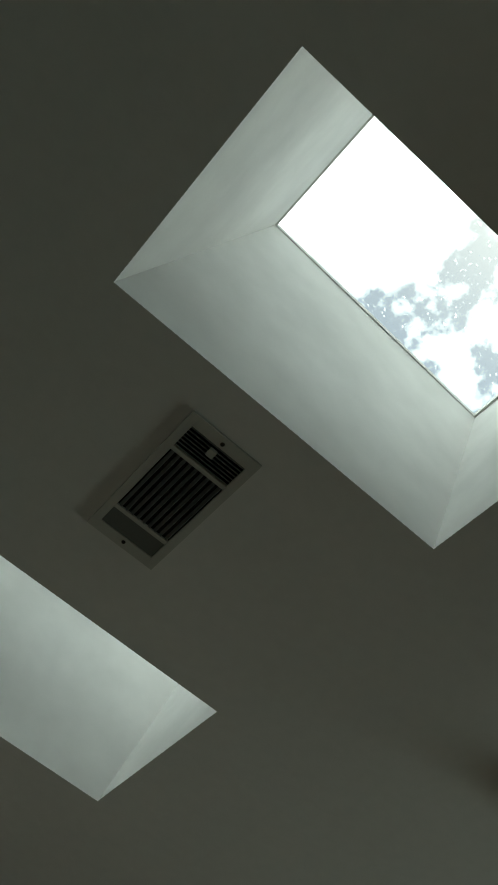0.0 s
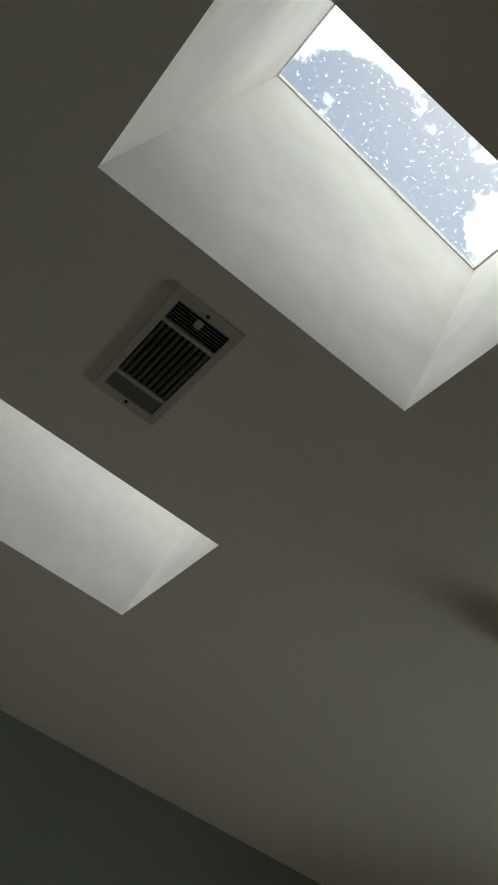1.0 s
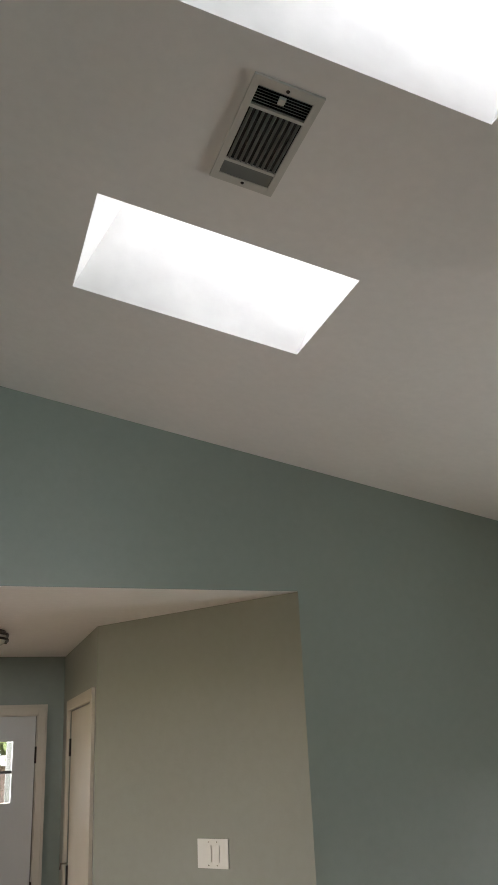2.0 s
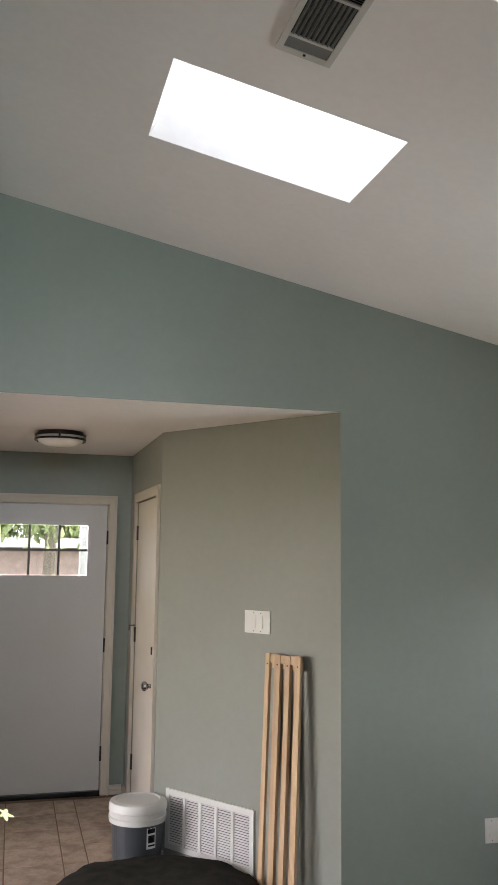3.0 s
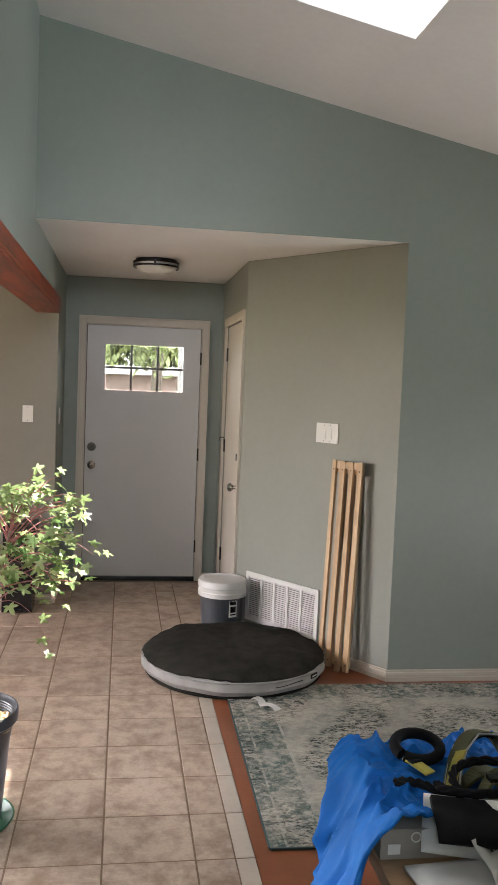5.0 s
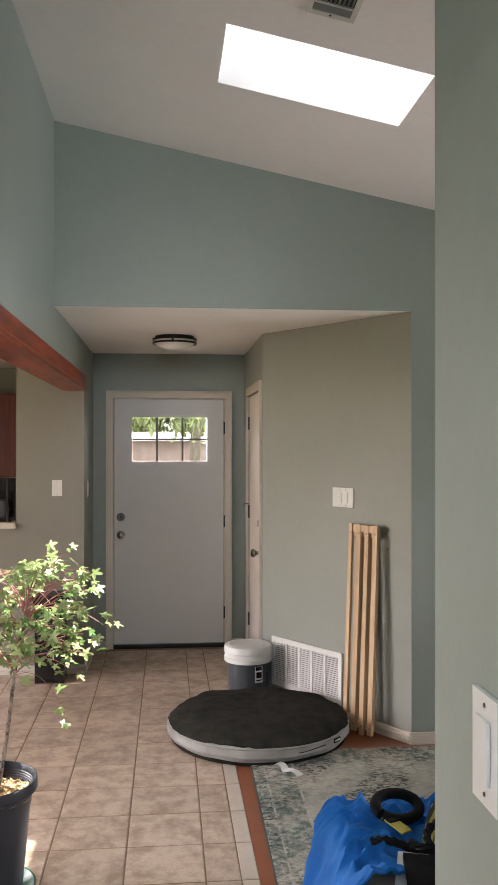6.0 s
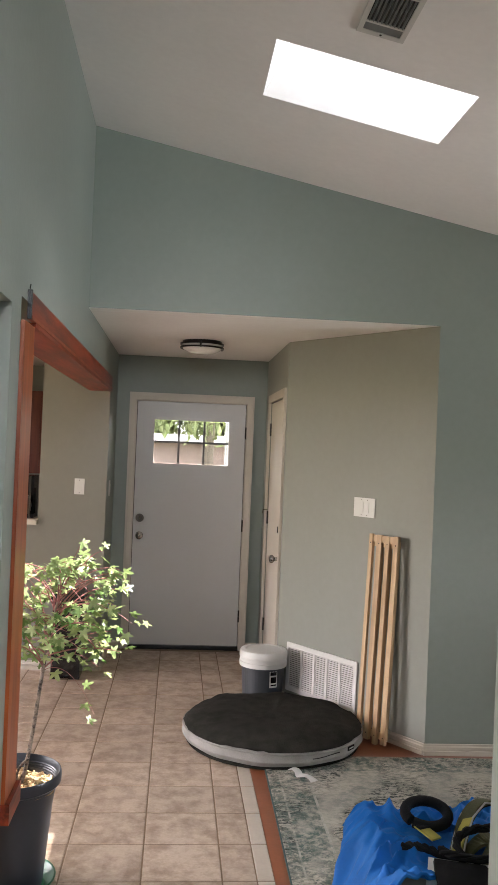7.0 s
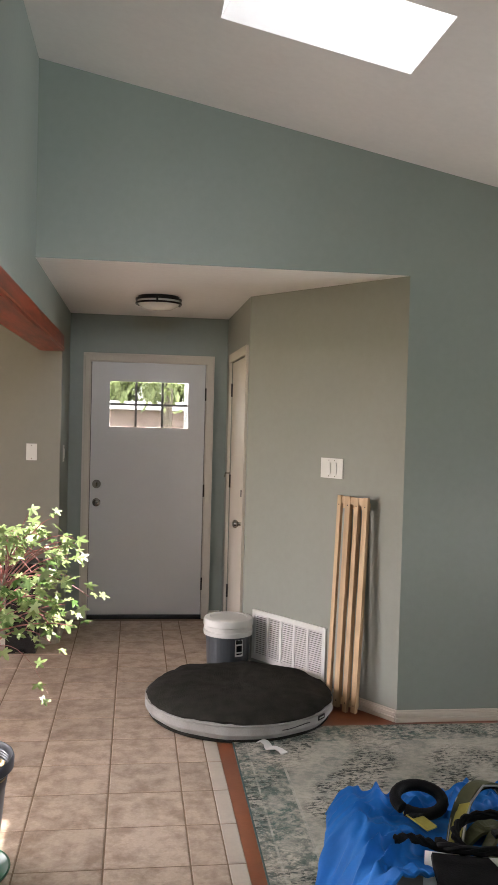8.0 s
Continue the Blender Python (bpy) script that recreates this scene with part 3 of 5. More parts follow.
# ---- entry ceiling light ----
lamp = thing("ceiling_light", "flush ceiling light with white glass bowl and dark bronze rings, unlit", "lamp", pose(0.652, 1.24, SOF - 0.0045))
MILK = mat("milk_glass", (0.75, 0.73, 0.68), 0.25, vary=0.02, bump=0)
part("canopy", lathe([(0, 0), (0.135, 0), (0.135, -0.016), (0, -0.016)], 40), DARK, lamp)
part("glass_bowl", lathe([(0.138, -0.017), (0.140, -0.04), (0.128, -0.062), (0.09, -0.082), (0.04, -0.09), (0, -0.092)], 40), MILK, lamp, "white glass bowl", smooth=True)
for z in (-0.022, -0.047):
    part("ring", lathe([(0.141, z - 0.005), (0.152, z - 0.006), (0.152, z + 0.006), (0.141, z + 0.005), (0.141, z - 0.005)], 40), DARK, lamp, "dark bronze ring")
for k in range(3):
    a = radians(-95 + 120 * k)
    part("clip", boxes((-0.006, 0.006, -0.004, 0.004, -0.055, -0.012)), DARK, lamp).matrix_local = pose(0.155 * math.cos(a), 0.155 * math.sin(a), 0, 0, 0, math.degrees(a) + 90)

# ---- ceiling fan ----
fx, fy = 2.43, -1.87
fan = thing("ceiling_fan", "black ceiling fan on a downrod with pale blades", "fan", pose(fx, fy, zc(fx) - 0.004))
part("canopy", lathe([(0, 0.0), (0.075, 0.0), (0.078, -0.035), (0.068, -0.075), (0.03, -0.11), (0, -0.112)], 32), BLACK, fan, "glossy black canopy", smooth=True)
part("downrod", tube([(0, 0, -0.09), (0, 0, -0.70)], 0.0125, 12), BLACK, fan, smooth=True)
part("motor", lathe([(0, -0.66), (0.04, -0.67), (0.12, -0.71), (0.14, -0.76), (0.13, -0.82), (0.08, -0.86), (0, -0.87)], 32), BLACK, fan, smooth=True)
BLADE = mat("pale_grey_blade", (0.62, 0.63, 0.60), 0.4, vary=0.04, bump=0.02)
for k in range(5):
    a = 133.6 + 72 * k
    bm = prism([(0.20, -0.05), (0.56, -0.066), (0.60, -0.04), (0.60, 0.04), (0.56, 0.066), (0.20, 0.05)], -0.004, 0.004, "z")
    part("blade", bm, BLADE, fan, "pale grey blade").matrix_local = pose(0, 0, -0.82, 0, 0, a) @ pose(0, 0, 0, -7)
    part("blade_iron", boxes((0.10, 0.235, -0.018, 0.018, -0.012, -0.005)), BLACK, fan).matrix_local = pose(0, 0, -0.82, 0, 0, a) @ pose(0, 0, 0, -7)

# ---- wooden slat bundle leaning on the diagonal wall ----
rack = thing("wooden_slat_panel", "bundle of pale pine slats screwed together, leaning on the diagonal wall", "panel", on_diag(0.306, 0, 0.098) @ pose(0, 0, 0.002, -2.6) @ Matrix.Diagonal((0.93, 1, 0.995, 1)))
SL = 1.205
for k in range(4):
    x = -0.103 + k * 0.0685
    half = (0.014, 0.019, 0.016, 0.018)[k]
    part("slat", boxes((x - half, x + half, -0.02, 0.0, 0.0 + 0.012 * (k % 2), SL - 0.002 * (k % 3))), PINE, rack, bevel=0.003)
for k in range(3):
    x = -0.07 + k * 0.0685
    part("back_slat", boxes((x - 0.015, x + 0.015, 0.032, 0.05, 0.03, SL - 0.01)), PINE, rack, bevel=0.003)
for k in range(3):
    x = -0.103 + (k + 0.5) * 0.0685
    part("top_spacer", boxes((x - 0.0158, x + 0.0158, -0.017, -0.0005, SL - 0.045, SL - 0.004)), PINE, rack, bevel=0.002)
for z in (0.05, SL - 0.052):
    part("rail", boxes((-0.10, 0.10, 0.0005, 0.031, z - 0.02, z + 0.02)), PINE, rack, bevel=0.003)
for k in range(4):
    for z in (0.05, SL - 0.052):
        part("screw", lathe([(0, 0), (0.004, 0), (0.003, 0.0015), (0, 0.002)], 8, Matrix.Translation((-0.103 + k * 0.0685, -0.02, z)) @ pose(0, 0, 0, 90)), DARK, rack)

# ---- pet bed ----
PLUSH = mat("dark_brown_plush", (0.034, 0.032, 0.027), 0.95, vary=0.2, scale=14, fine=120, bump=0.9, bump_scale=160, spec=0.1)
CANVAS = mat("grey_woven_canvas", (0.36, 0.345, 0.325), 0.9, vary=0.12, scale=8, fine=200, bump=0.5, bump_scale=260, spec=0.2)
bed = thing("pet_bed", "round pet bed with dark brown plush top and grey canvas side", "pet bed", pose(1.122, 0.235, 0) @ Matrix.Scale(1.03, 4))


def wobble(bm, amount, scale, zonly=False):
    for v in bm.verts:
        n = noise.noise_vector(v.co * scale)
        v.co += (Vector((0, 0, n.z)) if zonly else n) * amount


bm = lathe([(0.30, 0.015), (0.44, 0.015), (0.485, 0.022), (0.505, 0.05), (0.50, 0.085), (0.478, 0.108), (0.465, 0.112)], 96)
wobble(bm, 0.010, 5.0, True)
for v in bm.verts:
    v.co.z = max(v.co.z, 0.002)
part("side", bm, CANVAS, bed, smooth=True)
bm = lathe([(0.502, 0.086), (0.506, 0.09), (0.506, 0.094), (0.501, 0.098)], 96)
part("piping", bm, CANVAS, bed, smooth=True)
# dark disc that paints the shadow band where the bed meets the floor
part("bed_shadow", lathe([(0, 0.0008), (0.476, 0.0008), (0.486, 0.012), (0.47, 0.022), (0, 0.022)], 64), PLUSH, bed, "dark disc painting the shadow band under the bed")
prof = [(0.490, 0.094), (0.499, 0.104), (0.475, 0.126), (0.40, 0.145), (0.33, 0.155), (0.26, 0.158), (0.18, 0.155), (0.10, 0.15), (0.04, 0.148), (0, 0.147)]
bm = lathe(prof, 96)
wobble(bm, 0.016, 6.5, True)
wobble(bm, 0.006, 28.0)
part("plush_top", bm, PLUSH, bed, "dark brown plush top", smooth=True)
part("zip", tube([(0.502 * math.cos(radians(a)), 0.502 * math.sin(radians(a)), 0.066 + 0.004 * math.sin(a * 0.2)) for a in range(-72, -48, 4)], 0.003, 6), DARK, bed)
tag = boxes((-0.03, 0.03, -0.004, 0.0, -0.011, 0.011))
part("brand_tag", tag, BLACK, bed, "black sewn tag").matrix_local = pose(0.508 * math.cos(radians(-42)), 0.508 * math.sin(radians(-42)), 0.075, 0, 0, 48)
part("tag_bar", boxes((-0.022, 0.022, -0.0055, -0.0042, -0.003, 0.003)), PLASTIC, bed).matrix_local = pose(0.508 * math.cos(radians(-42)), 0.508 * math.sin(radians(-42)), 0.075, 0, 0, 48)

PAPER = mat("white_paper", (0.72, 0.71, 0.68), 0.8, vary=0.03, bump=0.1)
bm = bmesh.new()
g = [[bm.verts.new((0.024 * (a - 1) + 0.012 * math.sin(b * 1.1), -0.022 * b, 0.012 + 0.012 * math.sin(1.3 * b + 0.7 * a) * 0.6)) for a in range(3)] for b in range(9)]
for b in range(8):
    for a in range(2):
        bm.faces.new((g[b][a], g[b][a + 1], g[b + 1][a + 1], g[b + 1][a]))
tagp = part("paper_slip", bm, PAPER)
tagp.matrix_world = pose(1.165, -0.285, 0.0085, 0, 0, 32)
sm_ = tagp.modifiers.new("thick", "SOLIDIFY")
sm_.thickness = 0.002
tagged(tagp, "crumpled white paper slip lying on the rug by the bed", "paper")

# ---- bucket ----
bucket = thing("bucket", "white lidded plastic bucket with grey body and printed label", "bucket", pose(1.128, 0.905, 0))
GREYP = mat("smoky_grey_plastic", (0.055, 0.06, 0.068), 0.35, vary=0.05, bump=0.02)
part("bucket_body", lathe([(0, 0.003), (0.125, 0.003), (0.128, 0.01), (0.142, 0.27), (0, 0.27)], 40), GREYP, bucket, "smoky grey bucket body", smooth=False)
part("lid", lathe([(0.142, 0.262), (0.155, 0.262), (0.158, 0.29), (0.153, 0.294), (0.153, 0.318), (0.158, 0.322), (0.157, 0.348), (0.15, 0.362), (0.12, 0.368), (0.115, 0.362), (0, 0.362)], 48), PLASTIC, bucket, "white screw-on lid", smooth=True)
for k, (w, h, z, mt) in enumerate(((0.056, 0.105, 0.195, PAPER), (0.046, 0.022, 0.232, BLACK), (0.040, 0.038, 0.192, BLACK), (0.040, 0.008, 0.160, BLACK))):
    bm = bmesh.new()
    r = 0.1405 + 0.0012 * k
    vs = [[bm.verts.new((r * math.sin(a * w / r / 2), -r * math.cos(a * w / r / 2), z + s * h / 2)) for s in (-1, 1)] for a in (-1, -0.5, 0, 0.5, 1)]
    for a, b in zip(vs, vs[1:]):
        bm.faces.new((a[0], b[0], b[1], a[1]))
    o = part("label" if k == 0 else "label_bar", bm, mt, bucket)
    o.matrix_local = pose(0, 0, 0, 0, 0, 24)
    md = o.modifiers.new("thick", "SOLIDIFY")
    md.thickness = 0.001


# ---- rug ----
def rug_material(w, d):
    m = bpy.data.materials.new("distressed_rug")
    m.use_nodes = True
    n, l = m.node_tree.nodes, m.node_tree.links
    b = n["Principled BSDF"]
    b.inputs["Roughness"].default_value, b.inputs["Specular IOR Level"].default_value = 0.95, 0.1
    tc = n.new("ShaderNodeTexCoord")

    def nz(scale, detail, lo, hi, rough=0.6, dist=0.0, stretch=(1.0, 1.0, 1.0)):
        mp, a, r = n.new("ShaderNodeMapping"), n.new("ShaderNodeTexNoise"), n.new("ShaderNodeValToRGB")
        mp.inputs["Scale"].default_value = stretch
        a.inputs["Scale"].default_value, a.inputs["Detail"].default_value, a.inputs["Roughness"].default_value = scale, detail, rough
        a.inputs["Distortion"].default_value = dist
        r.color_ramp.elements[0].position, r.color_ramp.elements[1].position = lo, hi
        l.new(tc.outputs["Object"], mp.inputs["Vector"])
        l.new(mp.outputs["Vector"], a.inputs["Vector"])
        l.new(a.outputs["Fac"], r.inputs["Fac"])
        return r.outputs["Color"]

    def mix(f, c1, c2, mode="MIX"):
        k = n.new("ShaderNodeMixRGB")
        k.blend_type = mode
        for s, v in (("Fac", f), ("Color1", c1), ("Color2", c2)):
            if isinstance(v, tuple):
                k.inputs[s].default_value = (*v, 1)
            elif isinstance(v, float):
                k.inputs[s].default_value = v
            else:
                l.new(v, k.inputs[s])
        return k.outputs["Color"]

    sep = n.new("ShaderNodeSeparateXYZ")
    l.new(tc.outputs["Object"], sep.inputs["Vector"])

    def inset(axis, half, lo, hi):
        """1 from lo to hi metres inside the edge of that axis, else 0."""
        ab, mr, gt, ml = [n.new("ShaderNodeMath") for _ in range(4)]
        ab.operation, mr.operation, gt.operation, ml.operation = "ABSOLUTE", "LESS_THAN", "GREATER_THAN", "MULTIPLY"
        l.new(sep.outputs[axis], ab.inputs[0])
        l.new(ab.outputs[0], mr.inputs[0])
        l.new(ab.outputs[0], gt.inputs[0])
        mr.inputs[1].default_value, gt.inputs[1].default_value = half - lo, half - hi
        l.new(mr.outputs[0], ml.inputs[0])
        l.new(gt.outputs[0], ml.inputs[1])
        return ml.outputs[0]

    def either(p, q):
        mx = n.new("ShaderNodeMath")
        mx.operation = "MAXIMUM"
        l.new(p, mx.inputs[0])
        l.new(q, mx.inputs[1])
        return mx.outputs[0]

    border = either(inset("X", w, 0.0, 0.21), inset("Y", d, 0.0, 0.21))
    lines = either(inset("X", w, 0.20, 0.212), inset("X", w, 0.055, 0.064))
    wear = nz(7, 5, 0.40, 0.60, 0.7)
    col = mix(nz(2.2, 5, 0.38, 0.62), (0.50, 0.465, 0.395), (0.345, 0.335, 0.285))
    col = mix(mix(1.0, nz(34, 6, 0.46, 0.60, 0.75, 0.2, (0.8, 1.6, 1.0)), (0.55, 0.55, 0.55), "MULTIPLY"), col, (0.245, 0.245, 0.215))
    # teal left in the border and in loose patches of the field
    teal = mix(1.0, mix(1.0, nz(4.2, 5, 0.45, 0.56, 0.65), nz(26, 5, 0.42, 0.58, 0.75), "MULTIPLY"), mix(border, (0.42, 0.42, 0.42), (0.95, 0.95, 0.95)), "MULTIPLY")
    col = mix(teal, col, (0.07, 0.125, 0.115))
    # charcoal flecks that gather into worn ornament
    ring = n.new("ShaderNodeTexWave")
    ring.wave_type, ring.rings_direction = "RINGS", "Z"
    for key, value in (("Scale", 0.62), ("Distortion", 7.0), ("Detail", 3.0), ("Detail Scale", 1.6)):
        ring.inputs[key].default_value = value
    l.new(tc.outputs["Object"], ring.inputs["Vector"])
    band = n.new("ShaderNodeValToRGB")
    band.color_ramp.elements[0].position, band.color_ramp.elements[1].position = 0.22, 0.62
    l.new(ring.outputs["Fac"], band.inputs["Fac"])
    flecks = nz(44, 6, 0.49, 0.56, 0.75, 0.4, (0.8, 1.5, 1.0))
    worn = mix(1.0, mix(1.0, flecks, band.outputs["Color"], "MULTIPLY"), nz(2.4, 4, 0.28, 0.52), "MULTIPLY")
    col = mix(worn, col, (0.045, 0.055, 0.05))
    worn = mix(1.0, mix(1.0, nz(30, 6, 0.46, 0.53, 0.7, 0.3), border, "MULTIPLY"), wear, "MULTIPLY")
    col = mix(mix(1.0, worn, (0.85, 0.85, 0.85), "MULTIPLY"), col, (0.085, 0.115, 0.105))
    col = mix(mix(1.0, mix(1.0, lines, wear, "MULTIPLY"), (0.7, 0.7, 0.7), "MULTIPLY"), col, (0.47, 0.45, 0.40))
    col = mix(nz(60, 4, 0.58, 0.75, 0.7, 0.0, (1.0, 2.0, 1.0)), col, (0.46, 0.44, 0.385))
    l.new(col, b.inputs["Base Color"])
    nb, bp = n.new("ShaderNodeTexNoise"), n.new("ShaderNodeBump")
    nb.inputs["Scale"].default_value = 300
    bp.inputs["Strength"].default_value, bp.inputs["Distance"].default_value = 0.5, 0.003
    l.new(tc.outputs["Object"], nb.inputs["Vector"])
    l.new(nb.outputs["Fac"], bp.inputs["Height"])
    l.new(bp.outputs["Normal"], b.inputs["Normal"])
    return m


RW, RD = 1.2, 0.80
rug = part("rug", boxes((-RW, RW, -RD, RD, 0.0, 0.009)), rug_material(RW, RD), bevel=0.003)
rug.matrix_world = pose(2.228, -0.870, 0.0, 0, 0, -0.9)
tagged(rug, "large distressed cream and teal rug on the red-brown floor", "rug")
BIND = mat("teal_edge_binding", (0.05, 0.09, 0.085), 0.9, vary=0.1, bump=0.4, bump_scale=200)
for r in ((-RW - 0.006, -RW - 0.0005, -RD, RD), (-RW, RW, -RD - 0.006, -RD - 0.0005)):
    part("edge_binding", boxes((*r, 0.0005, 0.0095)), BIND, rug)


# ---- potted maple in the kitchen opening ----
def leaf_material():
    m = bpy.data.materials.new("maple_leaf")
    m.use_nodes = True
    n, l = m.node_tree.nodes, m.node_tree.links
    b, out = n["Principled BSDF"], n["Material Output"]
    b.inputs["Roughness"].default_value = 0.38
    info, rmp = n.new("ShaderNodeObjectInfo"), n.new("ShaderNodeValToRGB")
    # wide tone range by leaf: sunlit pale and shaded dark put into the colour
    rmp.color_ramp.elements[0].color, rmp.color_ramp.elements[1].color = (0.07, 0.15, 0.03, 1), (0.38, 0.45, 0.20, 1)
    l.new(info.outputs["Random"], rmp.inputs["Fac"])
    tc, nz, mu = n.new("ShaderNodeTexCoord"), n.new("ShaderNodeTexNoise"), n.new("ShaderNodeMixRGB")
    nz.inputs["Scale"].default_value = 60
    mu.blend_type, mu.inputs["Fac"].default_value = "OVERLAY", 0.35
    l.new(tc.outputs["Object"], nz.inputs["Vector"])
    l.new(rmp.outputs["Color"], mu.inputs["Color1"])
    l.new(nz.outputs["Fac"], mu.inputs["Color2"])
    l.new(mu.outputs["Color"], b.inputs["Base Color"])
    tr, mx = n.new("ShaderNodeBsdfTranslucent"), n.new("ShaderNodeMixShader")
    mx.inputs["Fac"].default_value = 0.3
    l.new(mu.outputs["Color"], tr.inputs["Color"])
    l.new(b.outputs["BSDF"], mx.inputs[1])
    l.new(tr.outputs["BSDF"], mx.inputs[2])
    l.new(mx.outputs["Shader"], out.inputs["Surface"])
    return m


LEAF = leaf_material()
# bark mottling with contrast raised to paint in the trunk's highlights and shade
BARK = mat("grey_brown_bark", (0.30, 0.24, 0.19), 0.75, vary=0.18, scale=30, fine=90, second=(0.035, 0.023, 0.016), bump=0.8, bump_scale=70, sharp=0.1)
TWIG = mat("pink_red_twig", (0.36, 0.13, 0.12), 0.55, vary=0.15, scale=20, bump=0.1)
POT = mat("dark_blue_grey_plastic", (0.022, 0.027, 0.036), 0.32, vary=0.1, scale=6, bump=0.04)
SOIL = mat("pale_wood_chips", (0.62, 0.46, 0.26), 0.9, vary=0.2, scale=40, fine=90, second=(0.28, 0.17, 0.08), bump=0.5)
SAUCER = mat("green_plastic", (0.015, 0.11, 0.055), 0.35, vary=0.05, bump=0.02)

PX, PY = -0.058, -1.43
saucer = part("plant_saucer", lathe([(0, 0.002), (0.17, 0.002), (0.205, 0.035), (0.21, 0.04), (0.212, 0.046), (0.204, 0.046), (0.166, 0.01), (0, 0.01)], 48), SAUCER, smooth=True)
saucer.matrix_world = pose(PX, PY, 0) @ Matrix.Diagonal((0.84, 0.84, 1, 1))
tagged(saucer, "green plastic saucer under the plant pot", "saucer")
pot = thing("plant_pot", "dark blue-grey plastic nursery pot standing in a saucer", "pot", pose(PX, PY, 0.011) @ Matrix.Diagonal((0.96, 0.96, 0.985, 1)))
part("pot_wall", lathe([(0, 0.0), (0.13, 0.0), (0.135, 0.012), (0.168, 0.372), (0.172, 0.375), (0.172, 0.385), (0.186, 0.388), (0.192, 0.395), (0.193, 0.425), (0.190, 0.434), (0.186, 0.434), (0.181, 0.42), (0.166, 0.33), (0, 0.325)], 64), POT, pot, smooth=True)
for k in range(5):
    part("rim_groove", lathe([(0.1767 - 0.0012 * k, 0.412 - 0.009 * k), (0.1745 - 0.0012 * k, 0.409 - 0.009 * k), (0.1765 - 0.0012 * k, 0.406 - 0.009 * k)], 48), POT, pot)
rng = random.Random(7)
cm = bmesh.new()
lathe([(0.168, 0.0), (0.12, 0.012), (0.05, 0.016), (0, 0.018)], 40, None, cm)
wobble(cm, 0.012, 20)
soil = part("potting_mulch", cm, SOIL)
soil.matrix_world = pose(PX, PY, 0.376) @ Matrix.Scale(1.0, 4)
tagged(soil, "pale wood chip mulch filling the pot", "mulch", kind="stuff")
chips = []
for _ in range(260):
    r, a = 0.158 * math.sqrt(rng.random()), rng.random() * 6.283
    s = rng.uniform(0.006, 0.016)
    box(cm2 := bmesh.new(), -s, s, -s * 0.4, s * 0.4, -0.002, 0.002)
    chips.append((cm2, pose(r * math.cos(a), r * math.sin(a), 0.018 - 0.1 * r * r / 0.16 + rng.uniform(0, 0.006), rng.uniform(-30, 30), rng.uniform(-30, 30), rng.uniform(0, 360))))
cj = bmesh.new()
for b2, m2 in chips:
    mp = {}
    for v in b2.verts:
        mp[v] = cj.verts.new(m2 @ v.co)
    for f in b2.faces:
        cj.faces.new([mp[v] for v in f.verts])
    b2.free()
chip = part("wood_chips", cj, SOIL, soil)

tree = thing("potted_maple", "young maple sapling with red twigs and bright green star leaves", "plant", pose(PX + 0.05, PY, 0.385))


def curve_points(p0, p1, p2, k=9):
    return [(1 - s) ** 2 * p0 + 2 * s * (1 - s) * p1 + s * s * p2 for s in [i / (k - 1) for i in range(k)]]


stem = [Vector(v) for v in ((-0.03, 0.0, -0.04), (0.0, 0.0, 0.05), (0.022, 0.01, 0.2), (0.036, 0.02, 0.33), (0.046, 0.03, 0.42), (0.062, 0.04, 0.54), (0.085, 0.03, 0.66), (0.11, 0.03, 0.76))]
part("trunk", tube(stem, [0.0105, 0.0075, 0.0075, 0.007, 0.007, 0.0048, 0.0036, 0.0025], 10), BARK, tree, "knobbly grey-brown trunk", smooth=True)
part("side_stem", tube(curve_points(Vector((0.0, 0, -0.03)), Vector((-0.06, -0.02, 0.05)), Vector((0.012, -0.004, 0.10)), 7), 0.005, 8), BARK, tree, smooth=True)


def star_leaf(name, seed):
    r = random.Random(seed)
    bm = bmesh.new()
    lobes = [(-118, 0.55), (-62, 0.86), (0, 1.0), (62, 0.86), (118, 0.55)]
    ring = []
    for i, (a, s) in enumerate(lobes):
        a += r.uniform(-6, 6)
        s *= r.uniform(0.9, 1.08)
        for da, q in ((-24, 0.52), (-13, 0.76), (0, 1.0), (13, 0.76), (24, 0.52)):
            ring.append((a + da, s * q))
        if i < 4:
            b = (a + lobes[i + 1][0]) / 2
            ring.append((b, 0.36))
    ring.append((180, 0.08))
    c = bm.verts.new((0, 0, 0))
    vs = []
    for a, q in ring:
        x, y = q * math.sin(radians(a)), q * math.cos(radians(a))
        vs.append(bm.verts.new((x, y, 0.10 * math.sin(3.0 * x) * 0.5 - 0.13 * (x * x + y * y) * r.uniform(0.6, 1.2))))
    for i in range(len(vs)):
        bm.faces.new((c, vs[i], vs[(i + 1) % len(vs)]))
    return mesh_of(bm, name, LEAF, smooth=True)


leaf_meshes = [star_leaf("leaf", s) for s in range(5)]
LEAVES = 0
small_v, small_f = [], []


def add_leaf(p, away, size):
    """Near leaves are parts of their own; past the first 295 they go into one joined mesh."""
    global LEAVES
    LEAVES += 1
    yaw = math.degrees(math.atan2(-away.x, away.y)) + rng.uniform(-60, 60)
    m = Matrix.Translation(p) @ pose(0, 0, 0, rng.uniform(0, 55), rng.uniform(-15, 30), 0) @ pose(0, 0, 0, 0, 0, yaw) @ pose(0, 0, 0, rng.uniform(-25, 15), rng.uniform(-15, 15), 0) @ Matrix.Scale(size, 4)
    me = leaf_meshes[rng.randrange(5)]
    if LEAVES <= 295:
        o = new("leaf", me)
        o.parent, o.matrix_local = tree, m
    else:
        k = len(small_v)
        small_v.extend(tuple(m @ v.co) for v in me.vertices)
        small_f.extend(tuple(k + i for i in f.vertices) for f in me.polygons)


